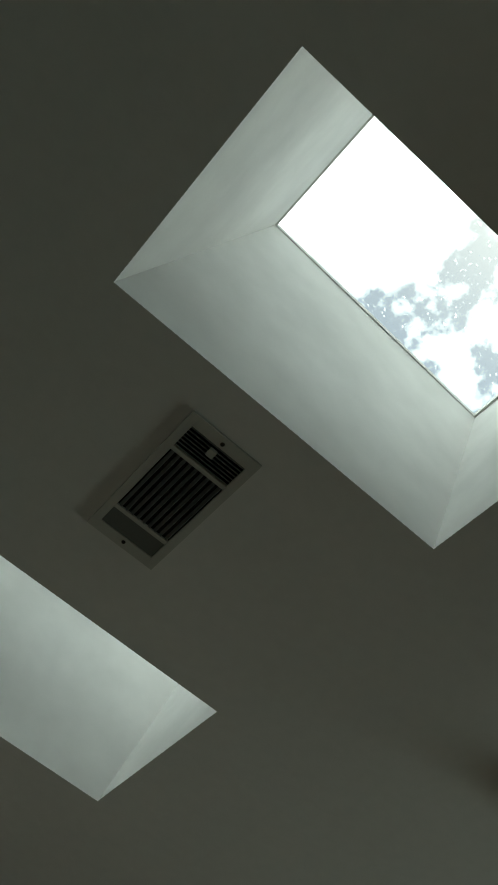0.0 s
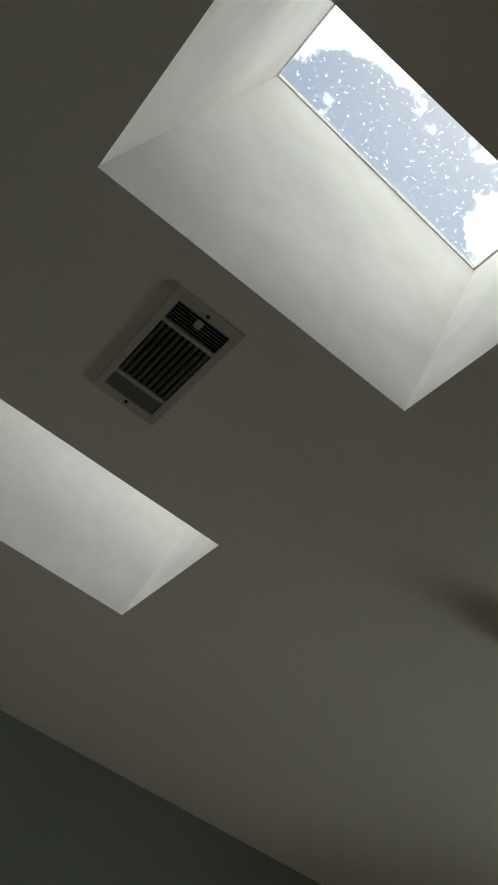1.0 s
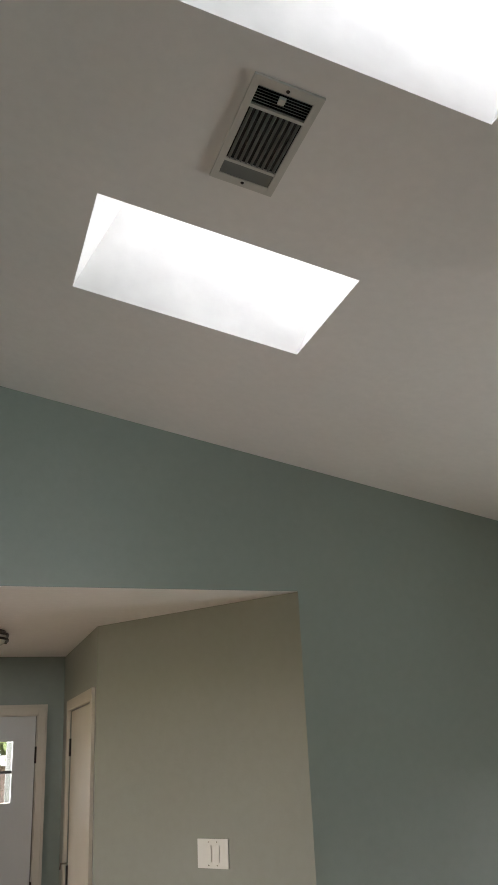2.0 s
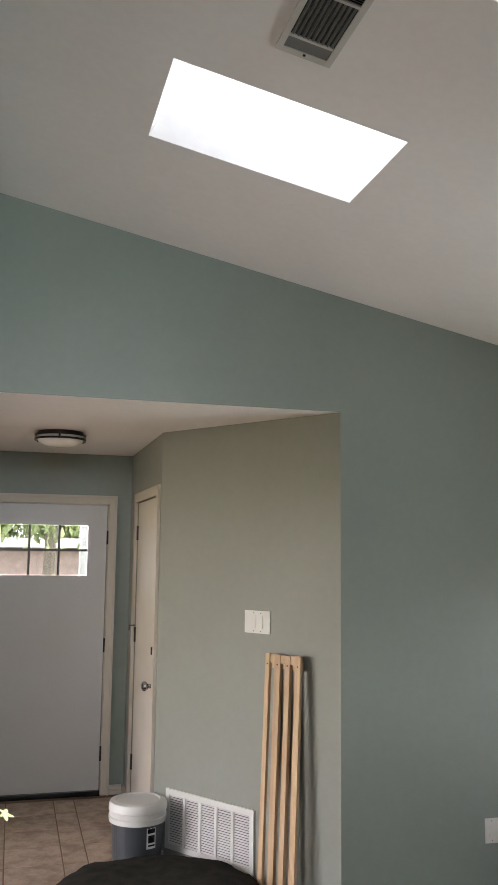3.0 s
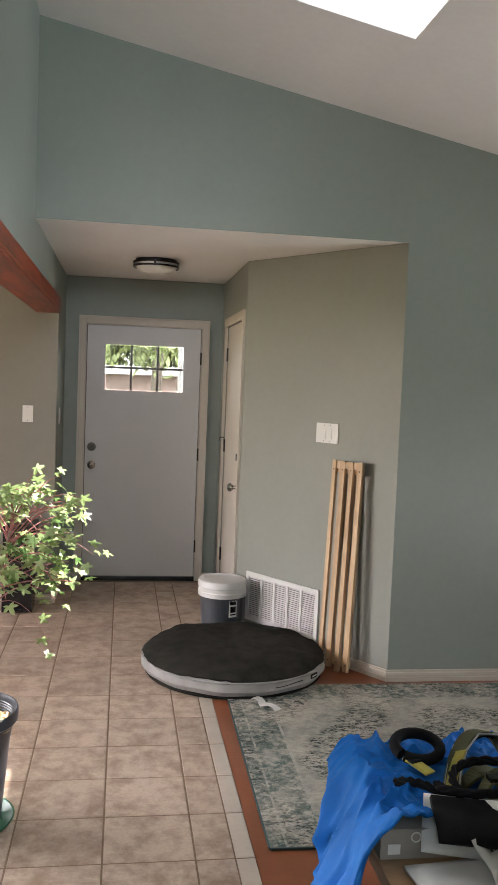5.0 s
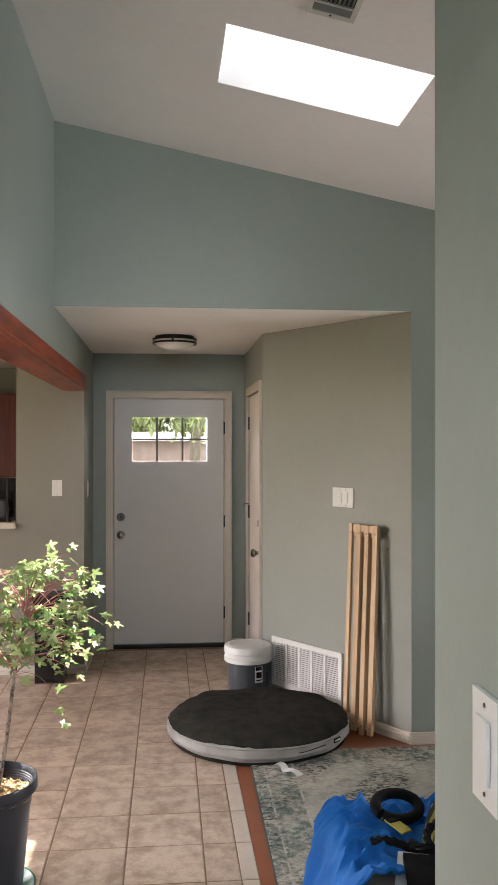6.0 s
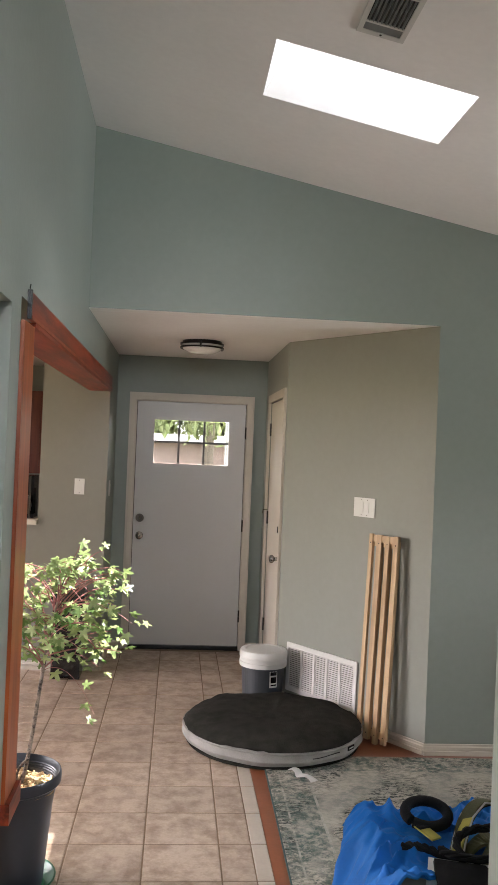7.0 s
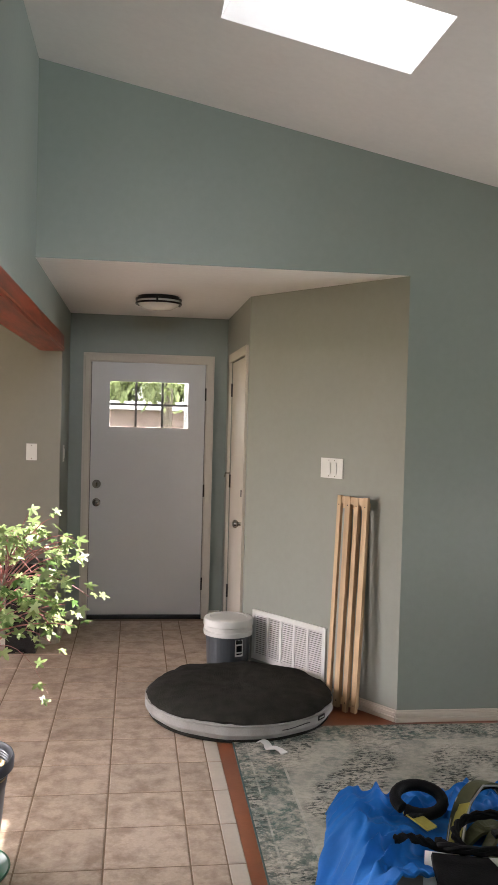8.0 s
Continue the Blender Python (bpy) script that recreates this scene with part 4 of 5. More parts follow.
def branch(start, end, lift, r0, leaves, spread=0.045):
    mid = (start + end) / 2 + Vector((0, 0, lift))
    pts = curve_points(start, mid, end, 10)
    part("branch", tube(pts, [r0 * (1 - 0.7 * i / 9) for i in range(10)], 6), TWIG, tree, "pink-red twig", smooth=True)
    for k in range(leaves):
        p = pts[rng.choice((5, 6, 7, 8, 9, 9, 9))]
        q = p + Vector((rng.uniform(-spread, spread), rng.uniform(-spread, spread), rng.uniform(-0.03, 0.03)))
        add_leaf(q, (q - start), rng.uniform(0.022, 0.041))
    return pts


CROWN = Vector((0.095, 0.01, 0.625))
for k in range(27):
    ang = 2.39996 * k + rng.uniform(-0.25, 0.25)
    f = (k + 0.5) / 27
    zz = -0.78 + 1.7 * f
    ring_r = math.sqrt(max(0.0, 1 - zz * zz)) * rng.uniform(0.78, 1.05)
    e = CROWN + Vector((0.29 * ring_r * math.cos(ang), 0.20 * ring_r * math.sin(ang), 0.225 * zz + rng.uniform(-0.03, 0.03)))
    i = min(6, max(4, int(3.4 + 3.4 * f)))
    s = stem[i].lerp(stem[i + 1], rng.random())
    pts = branch(s, e, rng.uniform(0.04, 0.13), 0.0034, 7)
    for _ in range(2):
        j = rng.randrange(4, 8)
        e2 = pts[j] + Vector((rng.uniform(-0.10, 0.12), rng.uniform(-0.07, 0.07), rng.uniform(-0.04, 0.07)))
        branch(pts[j], e2, 0.025, 0.0022, 4, 0.03)
# long bare arching twigs at the top
for k in range(12):
    ang = 0.55 * k + rng.uniform(-0.2, 0.2)
    s = stem[5].lerp(stem[7], rng.random())
    branch(s, CROWN + Vector((0.25 * math.cos(ang), 0.13 * math.sin(ang), rng.uniform(0.10, 0.19))), rng.uniform(0.10, 0.16), 0.0028, 2, 0.02)
branch(stem[7], Vector((0.17, 0.02, 0.90)), 0.01, 0.003, 2, 0.015)
branch(stem[4], Vector((0.25, -0.02, 0.27)), 0.14, 0.0016, 3, 0.02)
me = bpy.data.meshes.new("inner_leaves")
me.from_pydata(small_v, [], small_f)
me.materials.append(LEAF)
inner = new("inner_leaves", me)
inner.parent = tree
inner["kind"] = "stuff"

# ---- table with folded shirt, harness, papers ----
OAK = mat("light_oak_wood", (0.42, 0.25, 0.13), 0.45, vary=0.1, scale=5, fine=45, bump=0.06)
TX0, TX1, TY0, TY1, TZ = 0.985, 1.62, -3.34, -2.52, 0.69
table = thing("side_table", "light oak table heaped with clothes and papers", "table")
part("tabletop", boxes((TX0, TX1, TY0, TY1, TZ - 0.03, TZ)), OAK, table, bevel=0.004)
for x in (TX0 + 0.04, TX1 - 0.04):
    for y in (TY0 + 0.04, TY1 - 0.04):
        part("leg", boxes((x - 0.025, x + 0.025, y - 0.025, y + 0.025, 0.0, TZ - 0.0305)), OAK, table, bevel=0.003)
for y in (TY0 + 0.05, TY1 - 0.05):
    part("apron", boxes((TX0 + 0.066, TX1 - 0.066, y - 0.009, y + 0.009, TZ - 0.11, TZ - 0.031)), OAK, table)

CARD = mat("printed_grey_cardboard", (0.34, 0.30, 0.26), 0.7, vary=0.05, bump=0.08)
carton = thing("flat_carton", "flat grey printed cardboard box lying on the table", "box")
part("carton_body", boxes((0.990, 1.42, -2.905, -2.55, TZ + 0.001, TZ + 0.062)), CARD, carton, bevel=0.003)
part("print_patch", boxes((1.005, 1.03, -2.9072, -2.9055, TZ + 0.012, TZ + 0.032)), PAPER, carton)
part("print_mark", lathe([(0.008, 0), (0.011, 0), (0.011, 0.0008), (0.008, 0.0008), (0.008, 0)], 20, Matrix.Translation((1.062, -2.9053, TZ + 0.045)) @ pose(0, 0, 0, 90)), PAPER, carton)
part("print_mark", lathe([(0.006, 0), (0.009, 0), (0.009, 0.0008), (0.006, 0.0008), (0.006, 0)], 20, Matrix.Translation((1.087, -2.9053, TZ + 0.045)) @ pose(0, 0, 0, 90)), PAPER, carton)

BLUE = mat("bright_blue_knit", (0.004, 0.145, 0.50), 0.7, vary=0.06, scale=9, fine=160, bump=1.0, bump_scale=24, spec=0.25)
bm = bmesh.new()
NU, NV = 150, 110
gridv = []


def ridge(x, y, z):
    """A pinched fold line with soft flanks, from 0 to 1."""
    return math.exp(-(5.5 * noise.noise(Vector((x, y, z)))) ** 2)


for a in range(NU):
    row = []
    for b in range(NV):
        u, v = a / (NU - 1), b / (NV - 1)
        x = 0.868 + 0.552 * u + 0.10 * v * (1 - u) + 0.012 * math.sin(9 * v)
        y = -2.895 + 0.338 * v + 0.012 * math.sin(11 * u) + 0.03 * u * (1 - v) - 0.11 * max(0.0, 1 - 2.4 * u) * (1 - v)
        along, across = 0.75 * x + 0.66 * y, 0.75 * y - 0.66 * x
        n1 = noise.noise(Vector((x * 4, y * 4, 0.5)))
        calm = max(0.15, min(1.0, (1.18 - x) / 0.14)) if y < -2.66 else 1.0
        wx, wy = x + 0.05 * n1, y + 0.05 * noise.noise(Vector((x * 5, y * 5, 7.5)))
        fold = 0.027 * ridge(across * 10.5 + 1.6 * n1, along * 2.6, 4.0)
        fold += 0.015 * ridge(wx * 12.0 + wy * 11.0, wy * 6.0 - wx * 5.0, 8.0)
        fold += 0.012 * ridge(wx * 21 - wy * 12, wy * 17 + wx * 6, 2.0)
        fold *= calm * max(0.4, min(1.0, (x - 0.94) / 0.08))
        z = TZ + 0.064 + 0.010 * math.sin(3.1 * u) + fold
        over = max(0.0, 1.004 - x) + 0.7 * max(0.0, y + 2.57)
        # what hangs past the edge rounds over, then falls steeply
        z -= 19.0 * over * over
        hang = min(1.0, over * 9)
        wave = 0.046 * ridge(y * 10.0 - z * 2.0, z * 1.8, 1.0) + 0.018 * ridge(y * 19, z * 5.0 + y * 6, 5.0)
        x2 = x + 0.18 * max(0.0, 0.978 - x) + (0.012 - wave) * hang
        y2 = y - 0.45 * max(0.0, y + 2.56) + 0.012 * n1
        row.append(bm.verts.new((x2, y2, max(z, 0.30))))
    gridv.append(row)
for a in range(NU - 1):
    for b in range(NV - 1):
        bm.faces.new((gridv[a][b], gridv[a + 1][b], gridv[a + 1][b + 1], gridv[a][b + 1]))
hem_line = [v.co.copy() + Vector((0, -0.001, 0.001)) for v in (r[0] for r in gridv)][::3]
shirt = thing("blue_shirt", "crumpled bright blue shirt draped over the table edge", "shirt")
cloth = part("cloth", bm, BLUE, shirt, smooth=True)
md = cloth.modifiers.new("thick", "SOLIDIFY")
md.thickness = 0.005
part("hem", tube(hem_line, 0.0042, 8), BLUE, shirt, "stitched hem", smooth=True)

WEB = mat("black_nylon_webbing", (0.008, 0.008, 0.009), 0.8, vary=0.1, scale=30, fine=200, bump=0.4, bump_scale=300, spec=0.2)
OLIVE = mat("olive_padded_nylon", (0.075, 0.080, 0.030), 0.75, vary=0.12, scale=18, fine=150, bump=0.3, bump_scale=220)
YELLOW = mat("mustard_nylon", (0.42, 0.37, 0.06), 0.65, vary=0.08, scale=20, bump=0.2, bump_scale=200)


def ribbon(points, width, thick, side, k=26):
    """A flat strap along a smooth line through points; side: the way of its width."""
    P = [Vector(p) for p in points]
    pts = []
    for i in range(len(P) - 1):
        a, b, c, d = P[max(i - 1, 0)], P[i], P[i + 1], P[min(i + 2, len(P) - 1)]
        for s in range(6):
            f = s / 6
            pts.append(0.5 * ((2 * b) + (c - a) * f + (2 * a - 5 * b + 4 * c - d) * f * f + (3 * b - a - 3 * c + d) * f ** 3))
    pts.append(P[-1])
    bm = bmesh.new()
    rows = []
    w = Vector(side).normalized() * width / 2
    for i, p in enumerate(pts):
        d = (pts[min(i + 1, len(pts) - 1)] - pts[max(i - 1, 0)]).normalized()
        ww = (w - d * w.dot(d)).normalized() * width / 2
        nn = d.cross(ww).normalized() * thick / 2
        rows.append([bm.verts.new(p + q) for q in (ww + nn, -ww + nn, -ww - nn, ww - nn)])
    for a, b in zip(rows, rows[1:]):
        for s in range(4):
            bm.faces.new((a[s], a[(s + 1) % 4], b[(s + 1) % 4], b[s]))
    bm.faces.new(rows[0]), bm.faces.new(rows[-1][::-1])
    return bm


TOPZ = TZ + 0.112
harness = thing("pet_harness", "olive and black pet harness with yellow straps on the shirt", "harness")
HC = Vector((1.30, -2.68, 0.79))
harness.matrix_world = Matrix.Translation(HC + Vector((-0.058, -0.085, -0.038))) @ Matrix.Scale(0.78, 4) @ Matrix.Translation(-HC)
ring = []
for k in range(22):
    a = radians(212 - 350 * k / 21)
    ring.append((1.170 + 0.066 * math.cos(a), -2.566 + 0.054 * math.sin(a), TOPZ + 0.055 + 0.034 * (0.5 + 0.5 * math.sin(a))))
part("padded_handle", tube(ring, 0.0165, 12), WEB, harness, "padded black loop handle", smooth=True)
part("yellow_strap", ribbon([(1.130, -2.60, TOPZ + 0.055), (1.148, -2.655, TOPZ + 0.055), (1.165, -2.69, TOPZ + 0.050)], 0.036, 0.005, (1, 0.25, 0)), YELLOW, harness, "mustard yellow strap")
part("strap_band", ribbon([(1.136, -2.622, TOPZ + 0.061), (1.144, -2.64, TOPZ + 0.061)], 0.036, 0.006, (1, 0.25, 0)), WEB, harness)
arch = [(1.215, -2.72, TOPZ + 0.0), (1.245, -2.66, TOPZ + 0.035), (1.285, -2.60, TOPZ + 0.075), (1.335, -2.565, TOPZ + 0.105), (1.395, -2.56, TOPZ + 0.10), (1.43, -2.585, TOPZ + 0.06), (1.435, -2.62, TOPZ + 0.01)]
part("chest_band", ribbon(arch, 0.055, 0.010, (0.35, -1, 0.25)), OLIVE, harness, "olive padded band")
part("band_lining", ribbon([(x + 0.004, y + 0.006, z - 0.010) for x, y, z in arch], 0.050, 0.006, (0.35, -1, 0.25)), WEB, harness)
PIPING = mat("pale_grey_piping", (0.33, 0.34, 0.31), 0.7, vary=0.05, bump=0.1)
edge_way = Vector((0.35, -1, 0.25)).normalized() * 0.0285
for sign in (-1, 1):
    part("piping", tube([Vector(p) + sign * edge_way + Vector((0, 0, 0.004)) for p in arch], 0.003, 6), PIPING, harness, "pale grey piping", smooth=True)
part("yellow_panel", ribbon([(1.222, -2.70, TOPZ + 0.015), (1.25, -2.655, TOPZ + 0.047), (1.282, -2.615, TOPZ + 0.078)], 0.040, 0.004, (0.5, -1, 0.5)), YELLOW, harness, "mustard yellow panel")
for k, pts in enumerate((((1.24, -2.70, TOPZ), (1.30, -2.68, TOPZ + 0.04), (1.36, -2.66, TOPZ + 0.03), (1.42, -2.68, TOPZ)),
                         ((1.28, -2.75, TOPZ), (1.33, -2.72, TOPZ + 0.045), (1.39, -2.71, TOPZ + 0.05), (1.45, -2.74, TOPZ)),
                         ((1.30, -2.64, TOPZ + 0.01), (1.34, -2.70, TOPZ + 0.05), (1.36, -2.77, TOPZ + 0.02)),
                         ((1.38, -2.63, TOPZ + 0.01), (1.41, -2.69, TOPZ + 0.055), (1.43, -2.77, TOPZ + 0.01)),
                         ((1.26, -2.77, TOPZ - 0.01), (1.35, -2.79, TOPZ + 0.02), (1.46, -2.77, TOPZ)))):
    part("olive_strap", ribbon(pts, 0.048 - 0.004 * k, 0.009, (0.3, 1, 0.2) if k < 2 or k == 4 else (1, 0.2, 0)), OLIVE, harness, "olive padded strap")
part("buckle", boxes((1.315, 1.350, -2.745, -2.715, TOPZ + 0.045, TOPZ + 0.056)), BLACK, harness, "black plastic buckle", bevel=0.004)

leash = thing("rope_leash", "black braided rope leash tangled on the table", "leash", Matrix.Translation((1.225, -2.828, 0.782)) @ Matrix.Scale(0.8, 4) @ Matrix.Translation((-1.27, 2.74, -0.80)))
rp = []
for k in range(60):
    s = k / 59
    a = radians(150 + 420 * s)
    if s < 0.3:
        f = s / 0.3
        rp.append((1.055 + 0.16 * f, -2.695 - 0.07 * f, TOPZ + 0.012 + 0.008 * math.sin(6 * f)))
    else:
        f = (s - 0.3) / 0.7
        a = radians(215 - 400 * f)
        rp.append((1.285 + (0.085 + 0.05 * f) * math.cos(a), -2.745 + 0.062 * math.sin(a), TOPZ + 0.02 + 0.03 * math.sin(3 * f) + 0.014 * math.sin(a)))
for ph in (0, 1, 2):
    tw = []
    for k, p in enumerate(rp):
        a = k * 0.9 + ph * 2.094
        tw.append((p[0] + 0.0055 * math.cos(a), p[1] + 0.0035 * math.sin(a), p[2] + 0.0055 * math.sin(a)))
    part("rope_strand", tube(tw, 0.0068, 7), WEB, leash, smooth=True)


def sheet(name, m, w, d, material, label, category, thick=0.0012, curl=0.01):
    bm = bmesh.new()
    g = [[bm.verts.new(((a / 6 - 0.5) * w, (b / 6 - 0.5) * d, curl * ((a / 6 - 0.5) ** 2 * 2 + 0.5 * math.sin(b * 0.9)))) for b in range(7)] for a in range(7)]
    for a in range(6):
        for b in range(6):
            bm.faces.new((g[a][b], g[a + 1][b], g[a + 1][b + 1], g[a][b + 1]))
    o = part(name, bm, material, smooth=True)
    o.matrix_world = m
    k = o.modifiers.new("thick", "SOLIDIFY")
    k.thickness = thick
    return tagged(o, label, category)


sheet("paper_sheet", pose(1.172, -2.925, TZ + 0.071, 40, -4, -24), 0.20, 0.12, PAPER, "white paper sheet slumped over the carton", "paper")
sheet("fabric_pouch", pose(1.235, -2.945, TZ + 0.088, 24, 2, -8), 0.29, 0.11, WEB, "black fabric pouch lying on the papers", "pouch", 0.012, 0.012)
sheet("envelope", pose(1.13, -2.985, TZ + 0.012, 0, 0, 6), 0.20, 0.10, PAPER, "white envelopes stacked on the table", "envelope", 0.008, 0.002)
card = sheet("printed_card", pose(1.20, -2.985, TZ + 0.045, 48, 0, 30), 0.10, 0.09, PAPER, "white card with a few printed grey bars", "card")
for k in range(4):
    part("print_bar", boxes((-0.022 + 0.011 * k, -0.015 + 0.011 * k, 0.012, 0.026, 0.0062, 0.0072)), DARK, card)

# ---- kitchen beyond the opening ----
bar = structure("bar_counter", boxes((-2.98, -0.487, 1.60, 1.92, 1.062, 1.10)), TRIM, "cream bar counter on the half wall", "counter", bevel=0.004)


def upper_cabinet(x0):
    c = thing("wall_cabinet", "red cherry wall cabinet with raised panel door", "cabinet", pose(x0, 3.5, 0), group="kitchen wall cabinets")
    part("body", boxes((0.002, 0.448, 0.02, 0.348, 1.36, 2.14)), CABINET, c)
    dr = part("door", boxes((0.006, 0.444, 0.0, 0.0195, 1.364, 2.136)), CABINET, c, bevel=0.003)
    part("door_panel", boxes((0.07, 0.38, -0.006, -0.0005, 1.43, 2.07)), CABINET, dr, bevel=0.004)
    part("handle", tube([(0.41, -0.001, 1.42), (0.41, -0.028, 1.43), (0.41, -0.028, 1.51), (0.41, -0.001, 1.52)], 0.005, 8), DARK, dr)
    return c


cab = upper_cabinet(-0.72)
for k in range(1, 5):
    copy_thing(cab, pose(-0.72 - 0.45 * k, 3.5, 0))

maker = thing("coffee_maker", "black coffee maker on the bar counter", "coffee maker", pose(-0.61, 1.78, 1.1005))
part("maker_body", boxes((-0.08, 0.08, 0.02, 0.12, 0.0, 0.31)), BLACK, maker, bevel=0.01)
part("maker_base", boxes((-0.08, 0.08, -0.08, 0.0195, 0.0, 0.03)), BLACK, maker, bevel=0.006)
part("maker_head", boxes((-0.08, 0.08, -0.08, 0.0195, 0.22, 0.31)), BLACK, maker, bevel=0.01)
part("carafe", lathe([(0, 0.032), (0.05, 0.032), (0.06, 0.09), (0.045, 0.16), (0, 0.17)], 24, Matrix.Translation((0, -0.03, 0))), GREYP, maker, smooth=True)
part("steel_strip", boxes((0.045, 0.06, -0.084, -0.0805, 0.0, 0.31)), CHROME, maker)
tissue = thing("tissue_box", "brown cardboard tissue box with white tissue", "tissue box", pose(-0.86, 1.72, 1.1005))
BROWN = mat("brown_cardboard", (0.30, 0.16, 0.08), 0.7, vary=0.08, bump=0.06)
part("carton", boxes((-0.07, 0.07, -0.06, 0.06, 0, 0.11)), BROWN, tissue, bevel=0.003)
bm = lathe([(0.03, 0.111), (0.045, 0.135), (0.02, 0.16), (0.0, 0.175)], 14)
wobble(bm, 0.012, 40)
part("tissue", bm, PAPER, tissue, smooth=True)
part("print_bar", boxes((-0.04, 0.03, -0.0615, -0.0602, 0.05, 0.062)), PAPER, tissue)

bin_ = thing("trash_can", "black plastic trash can standing by the return wall", "trash can", pose(-0.215, 1.50, 0))
part("can_body", prism([(-0.10, -0.10), (0.10, -0.10), (0.10, 0.10), (-0.10, 0.10)], 0.003, 0.56, "z"), BLACK, bin_, bevel=0.02)
part("can_lid", boxes((-0.115, 0.115, -0.115, 0.115, 0.561, 0.61)), BLACK, bin_, bevel=0.015)
part("can_pedal", boxes((-0.03, 0.03, -0.14, -0.10, 0.012, 0.022)), CHROME, bin_, bevel=0.003)

# ---- outside ----
LAWN = mat("dry_lawn", (0.16, 0.17, 0.08), 0.95, vary=0.2, scale=0.6, fine=30, bump=0.4)
gb = bmesh.new()
for r in ((-900, 900, 4.1, 900), (-900, 900, -900, -6.8), (-900, -3.2, -6.8, 4.1), (5.3, 900, -6.8, 4.1), (-0.13, 5.3, 2.55, 4.1)):
    vs = [gb.verts.new((x, y, -0.15)) for x, y in ((r[0], r[2]), (r[1], r[2]), (r[1], r[3]), (r[0], r[3]))]
    gb.faces.new(vs)
structure("ground", gb, LAWN, "grass yard and drive in front of the house", "ground")
CONC = mat("pale_concrete", (0.5, 0.48, 0.44), 0.85, vary=0.08, scale=2, bump=0.2)
structure("porch", boxes((-0.12, 2.6, 2.53, 4.3, -0.149, -0.03)), CONC, "pale concrete porch slab outside the front door", "porch")
post = thing("porch_post", "white square porch post with cap and base", "post", pose(1.055, 4.05, -0.03))
part("shaft", boxes((-0.06, 0.06, -0.06, 0.06, 0.12, 2.5)), PLASTIC, post, bevel=0.006)
part("base", boxes((-0.085, 0.085, -0.085, 0.085, 0.0, 0.1195)), PLASTIC, post, bevel=0.006)
BRICK = mat("pink_brick", (0.50, 0.37, 0.34), 0.85, vary=0.15, scale=3, fine=12, bump=0.3, bump_scale=12)
ROOFM = mat("pale_shingle", (0.58, 0.56, 0.55), 0.9, vary=0.15, scale=2, bump=0.3)
house = thing("neighbour_house", "low pink brick neighbour house with pale shingle roof", "house", pose(0.9, 30, -0.15))
part("wall", boxes((-9, 9, 0, 7, 0, 1.95)), BRICK, house)
part("roof", prism([(-0.5, 1.95), (7.5, 1.95), (3.5, 2.35)], -9.4, 5.0, "x"), ROOFM, house)
for x in (-4.2, 2.6):
    w = part("window", boxes((x, x + 1.4, -0.05, -0.001, 0.8, 1.6)), GREYP, house)
    part("window_frame", boxes((x - 0.1, x + 1.5, -0.08, -0.051, 0.72, 0.8), (x - 0.1, x + 1.5, -0.08, -0.051, 1.6, 1.68)), PLASTIC, w)

# paler than the leaves are: sun and haze put into the colour
FOLIAGE = mat("sunlit_tree_leaves", (0.46, 0.52, 0.24), 0.6, vary=0.2, scale=1.5, fine=6, second=(0.25, 0.32, 0.12), bump=0)


def street_tree(x, y, h, spread, seed):
    r = random.Random(seed)
    t = thing("tree", "leafy green street tree in sun", "tree", pose(x, y, -0.15), group="street trees")
    tb = tube([(0, 0, 0), (0.1, 0, h * 0.25), (0.0, 0.1, h * 0.5)], [0.22, 0.16, 0.1], 10)
    for k in range(7):
        a = k * 0.9 + r.random()
        tube([(0, 0.05, h * (0.25 + 0.035 * k)), (spread * 0.35 * math.cos(a), spread * 0.35 * math.sin(a), h * (0.42 + 0.03 * k)), (spread * 0.75 * math.cos(a), spread * 0.75 * math.sin(a), h * (0.55 + 0.04 * k))], [0.09, 0.06, 0.02], 6, tb)
    part("trunk", tb, BARK, t)
    vv, ff = [], []
    for k in range(11000):
        a, b, q = r.random() * 6.283, r.uniform(-1, 1), r.random() ** 0.4
        lump = 0.8 + 0.3 * math.sin(3 * a + seed) * math.cos(4 * b)
        c = Vector((spread * q * lump * math.cos(a) * math.sqrt(1 - b * b), spread * q * lump * math.sin(a) * math.sqrt(1 - b * b), h * 0.54 + h * 0.40 * q * b * lump))
        m = Euler((r.random() * 6, r.random() * 6, r.random() * 6)).to_matrix()
        s = r.uniform(0.09, 0.20)
        i0 = len(vv)
        for p in ((-s, 0, 0), (0, -s * 0.55, 0), (s, 0, 0), (0, s * 0.55, 0.05)):
            vv.append(c + m @ Vector(p))
        ff.append((i0, i0 + 1, i0 + 2, i0 + 3))
    me = bpy.data.meshes.new("crown")
    me.from_pydata([tuple(v) for v in vv], [], ff)
    me.materials.append(FOLIAGE)
    o = new("crown", me)
    o.parent = t


street_tree(1.5, 24.5, 13.0, 3.0, 3)
street_tree(-3.0, 42.0, 8.0, 3.6, 5)
street_tree(3.4, 41.0, 8.0, 3.4, 8)
street_tree(-0.2, 45.0, 9.0, 3.6, 11)

# ---- floor tiles ----
tiles = tagged(part("floor_tiled", boxes((-3.05, 0.9565, SOUTH, 3.84, -0.0058, -0.0024)), GROUT), "mottled brown ceramic tile floor with grey grout", "floor", kind="structure")
PITCH_X, PITCH_Y, GAP = 0.3145, 0.3075, 0.0033
X0, Y0 = 0.437, -0.768


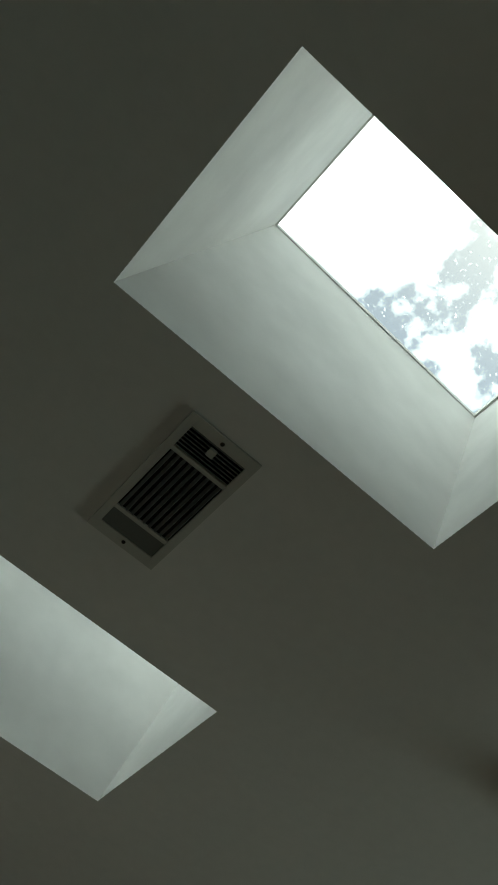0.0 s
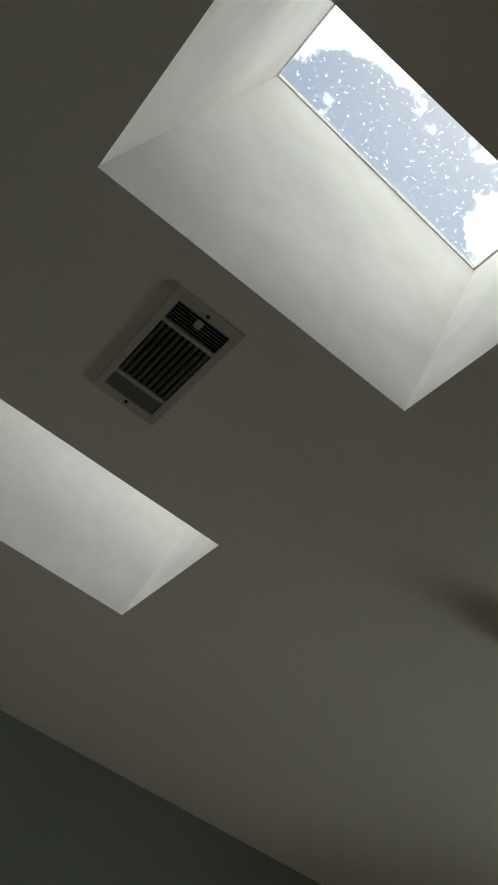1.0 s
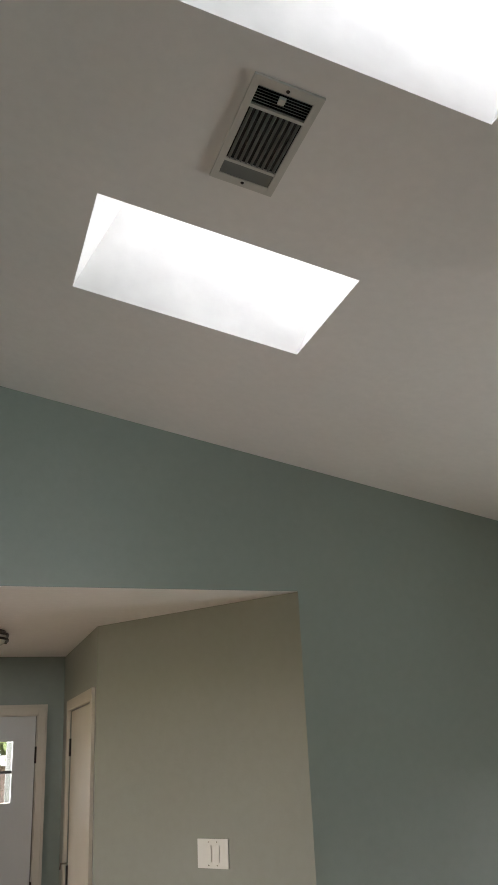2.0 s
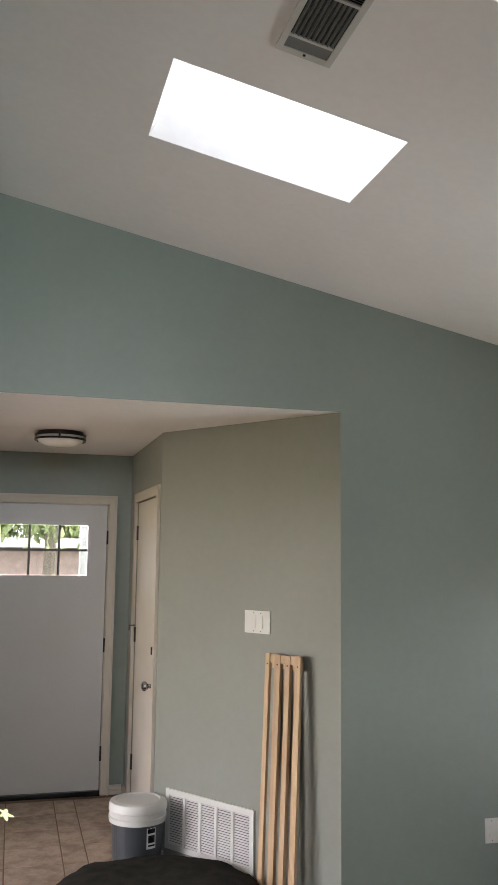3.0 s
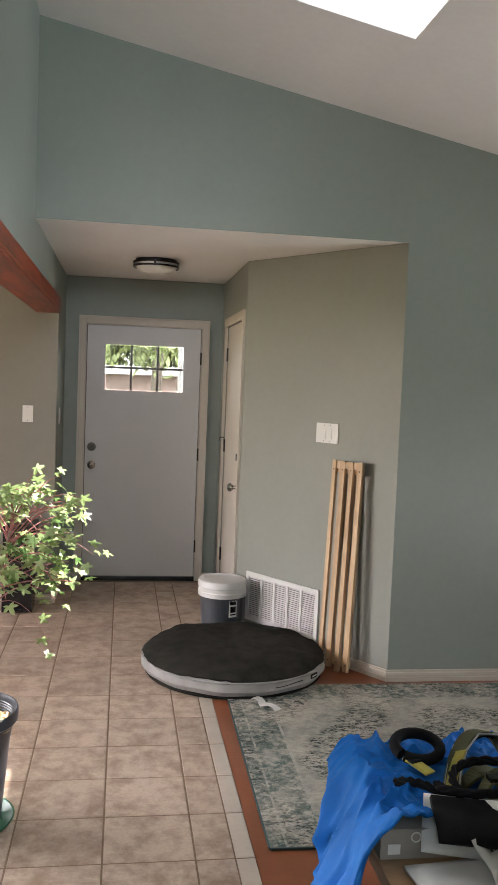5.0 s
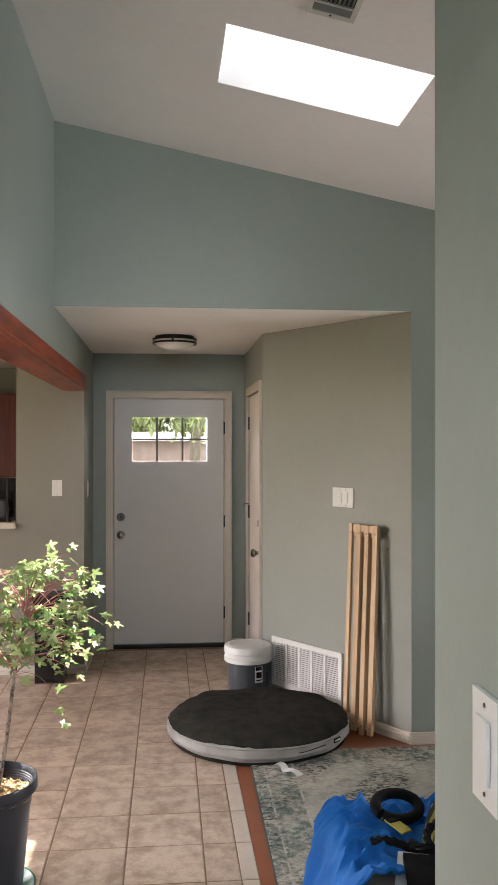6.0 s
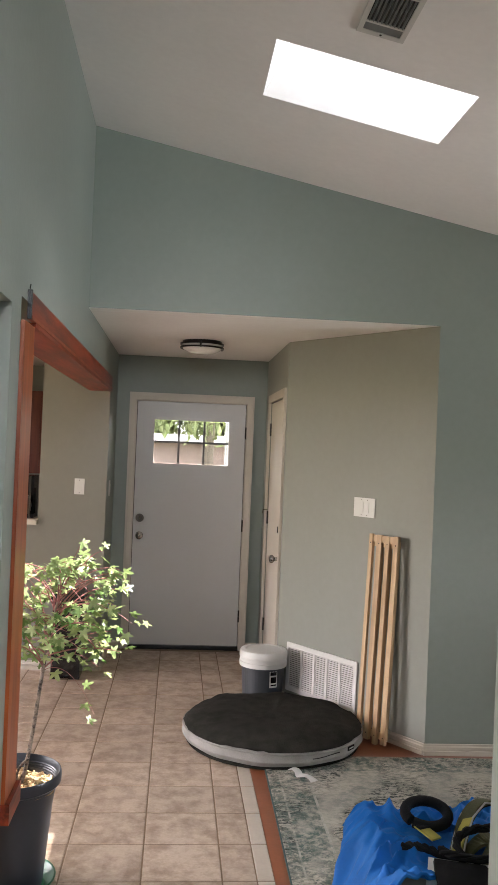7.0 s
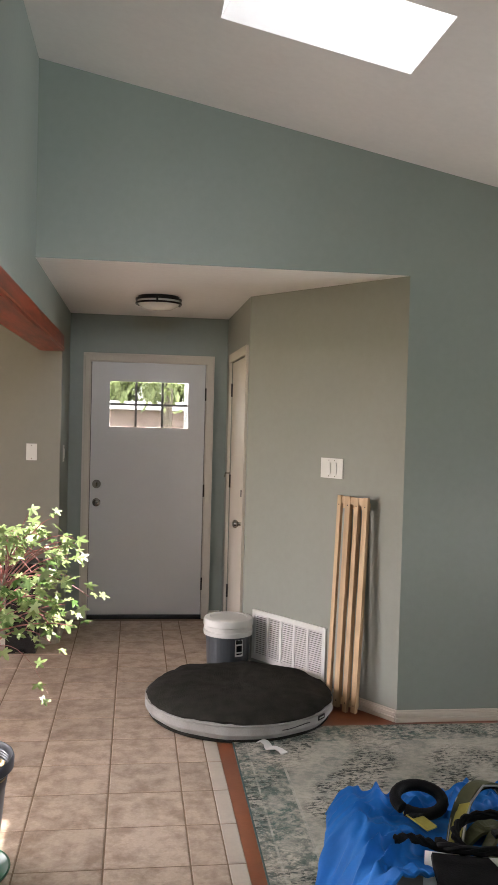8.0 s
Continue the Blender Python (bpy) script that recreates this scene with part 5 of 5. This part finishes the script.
def tile_mesh(name, x, y, material):
    """A flat-topped tile with eased edges, centred on its origin."""
    e = 0.003
    vv = [(-x, -y, -0.004), (x, -y, -0.004), (x, y, -0.004), (-x, y, -0.004), (-x, -y, -0.0018), (x, -y, -0.0018), (x, y, -0.0018), (-x, y, -0.0018),
          (-x + e, -y + e, 0), (x - e, -y + e, 0), (x - e, y - e, 0), (-x + e, y - e, 0)]
    ff = [(8, 9, 10, 11)] + [(i, (i + 1) % 4, 4 + (i + 1) % 4, 4 + i) for i in range(4)] + [(4 + i, 4 + (i + 1) % 4, 8 + (i + 1) % 4, 8 + i) for i in range(4)]
    me = bpy.data.meshes.new(name)
    me.from_pydata(vv, [], ff)
    me.materials.append(material)
    return me


full = tile_mesh("tile", PITCH_X / 2 - GAP, PITCH_Y / 2 - GAP, TILE)
cut_w = (0.888 - (X0 + PITCH_X)) / 2
cut = tile_mesh("tile", cut_w - GAP, PITCH_Y / 2 - GAP, TILE)
border = tile_mesh("border_tile", 0.0345 - 0.002, PITCH_Y / 2 - GAP, STRIP)
entry = tile_mesh("tile", (EX - 0.888) / 2 - GAP, PITCH_Y / 2 - GAP, TILE)
jit = random.Random(21)
far_v, far_f = [], []
for j in range(-19, 15):
    y = Y0 + (j + 0.5) * PITCH_Y
    if y - PITCH_Y / 2 < SOUTH or y + PITCH_Y / 2 > 3.84:
        continue
    for i in range(-11, 1):
        x = X0 + (i + 0.5) * PITCH_X
        if x < -2.9 or (y > DOORY - 0.1 and x > -0.3):
            continue
        dz = jit.uniform(-0.0006, 0.0006)
        near = x > -1.2 and y > -3.2 and y < DOORY
        if near:
            o = new("tile", full)
            o.parent, o.location = tiles, (x, y, dz)
        else:
            k = len(far_v)
            hx, hy = PITCH_X / 2 - GAP, PITCH_Y / 2 - GAP
            far_v += [(x - hx, y - hy, dz), (x + hx, y - hy, dz), (x + hx, y + hy, dz), (x - hx, y + hy, dz)]
            far_f.append((k, k + 1, k + 2, k + 3))
    if y < DOORY - 0.05:
        o = new("tile", cut)
        o.parent, o.location = tiles, (X0 + PITCH_X + cut_w, y, jit.uniform(-0.0006, 0.0006))
        if y < 0.25:
            o = new("border_tile", border)
            o.parent, o.location = tiles, (0.9225, y, jit.uniform(-0.0004, 0.0004))
        else:
            o = new("tile", entry)
            o.parent, o.location = tiles, ((EX + 0.888) / 2, y, jit.uniform(-0.0006, 0.0006))
me = bpy.data.meshes.new("far_tiles")
me.from_pydata(far_v, [], far_f)
me.materials.append(TILE)
ft = new("far_tiles", me)
ft.parent = tiles
ft["kind"] = "stuff"
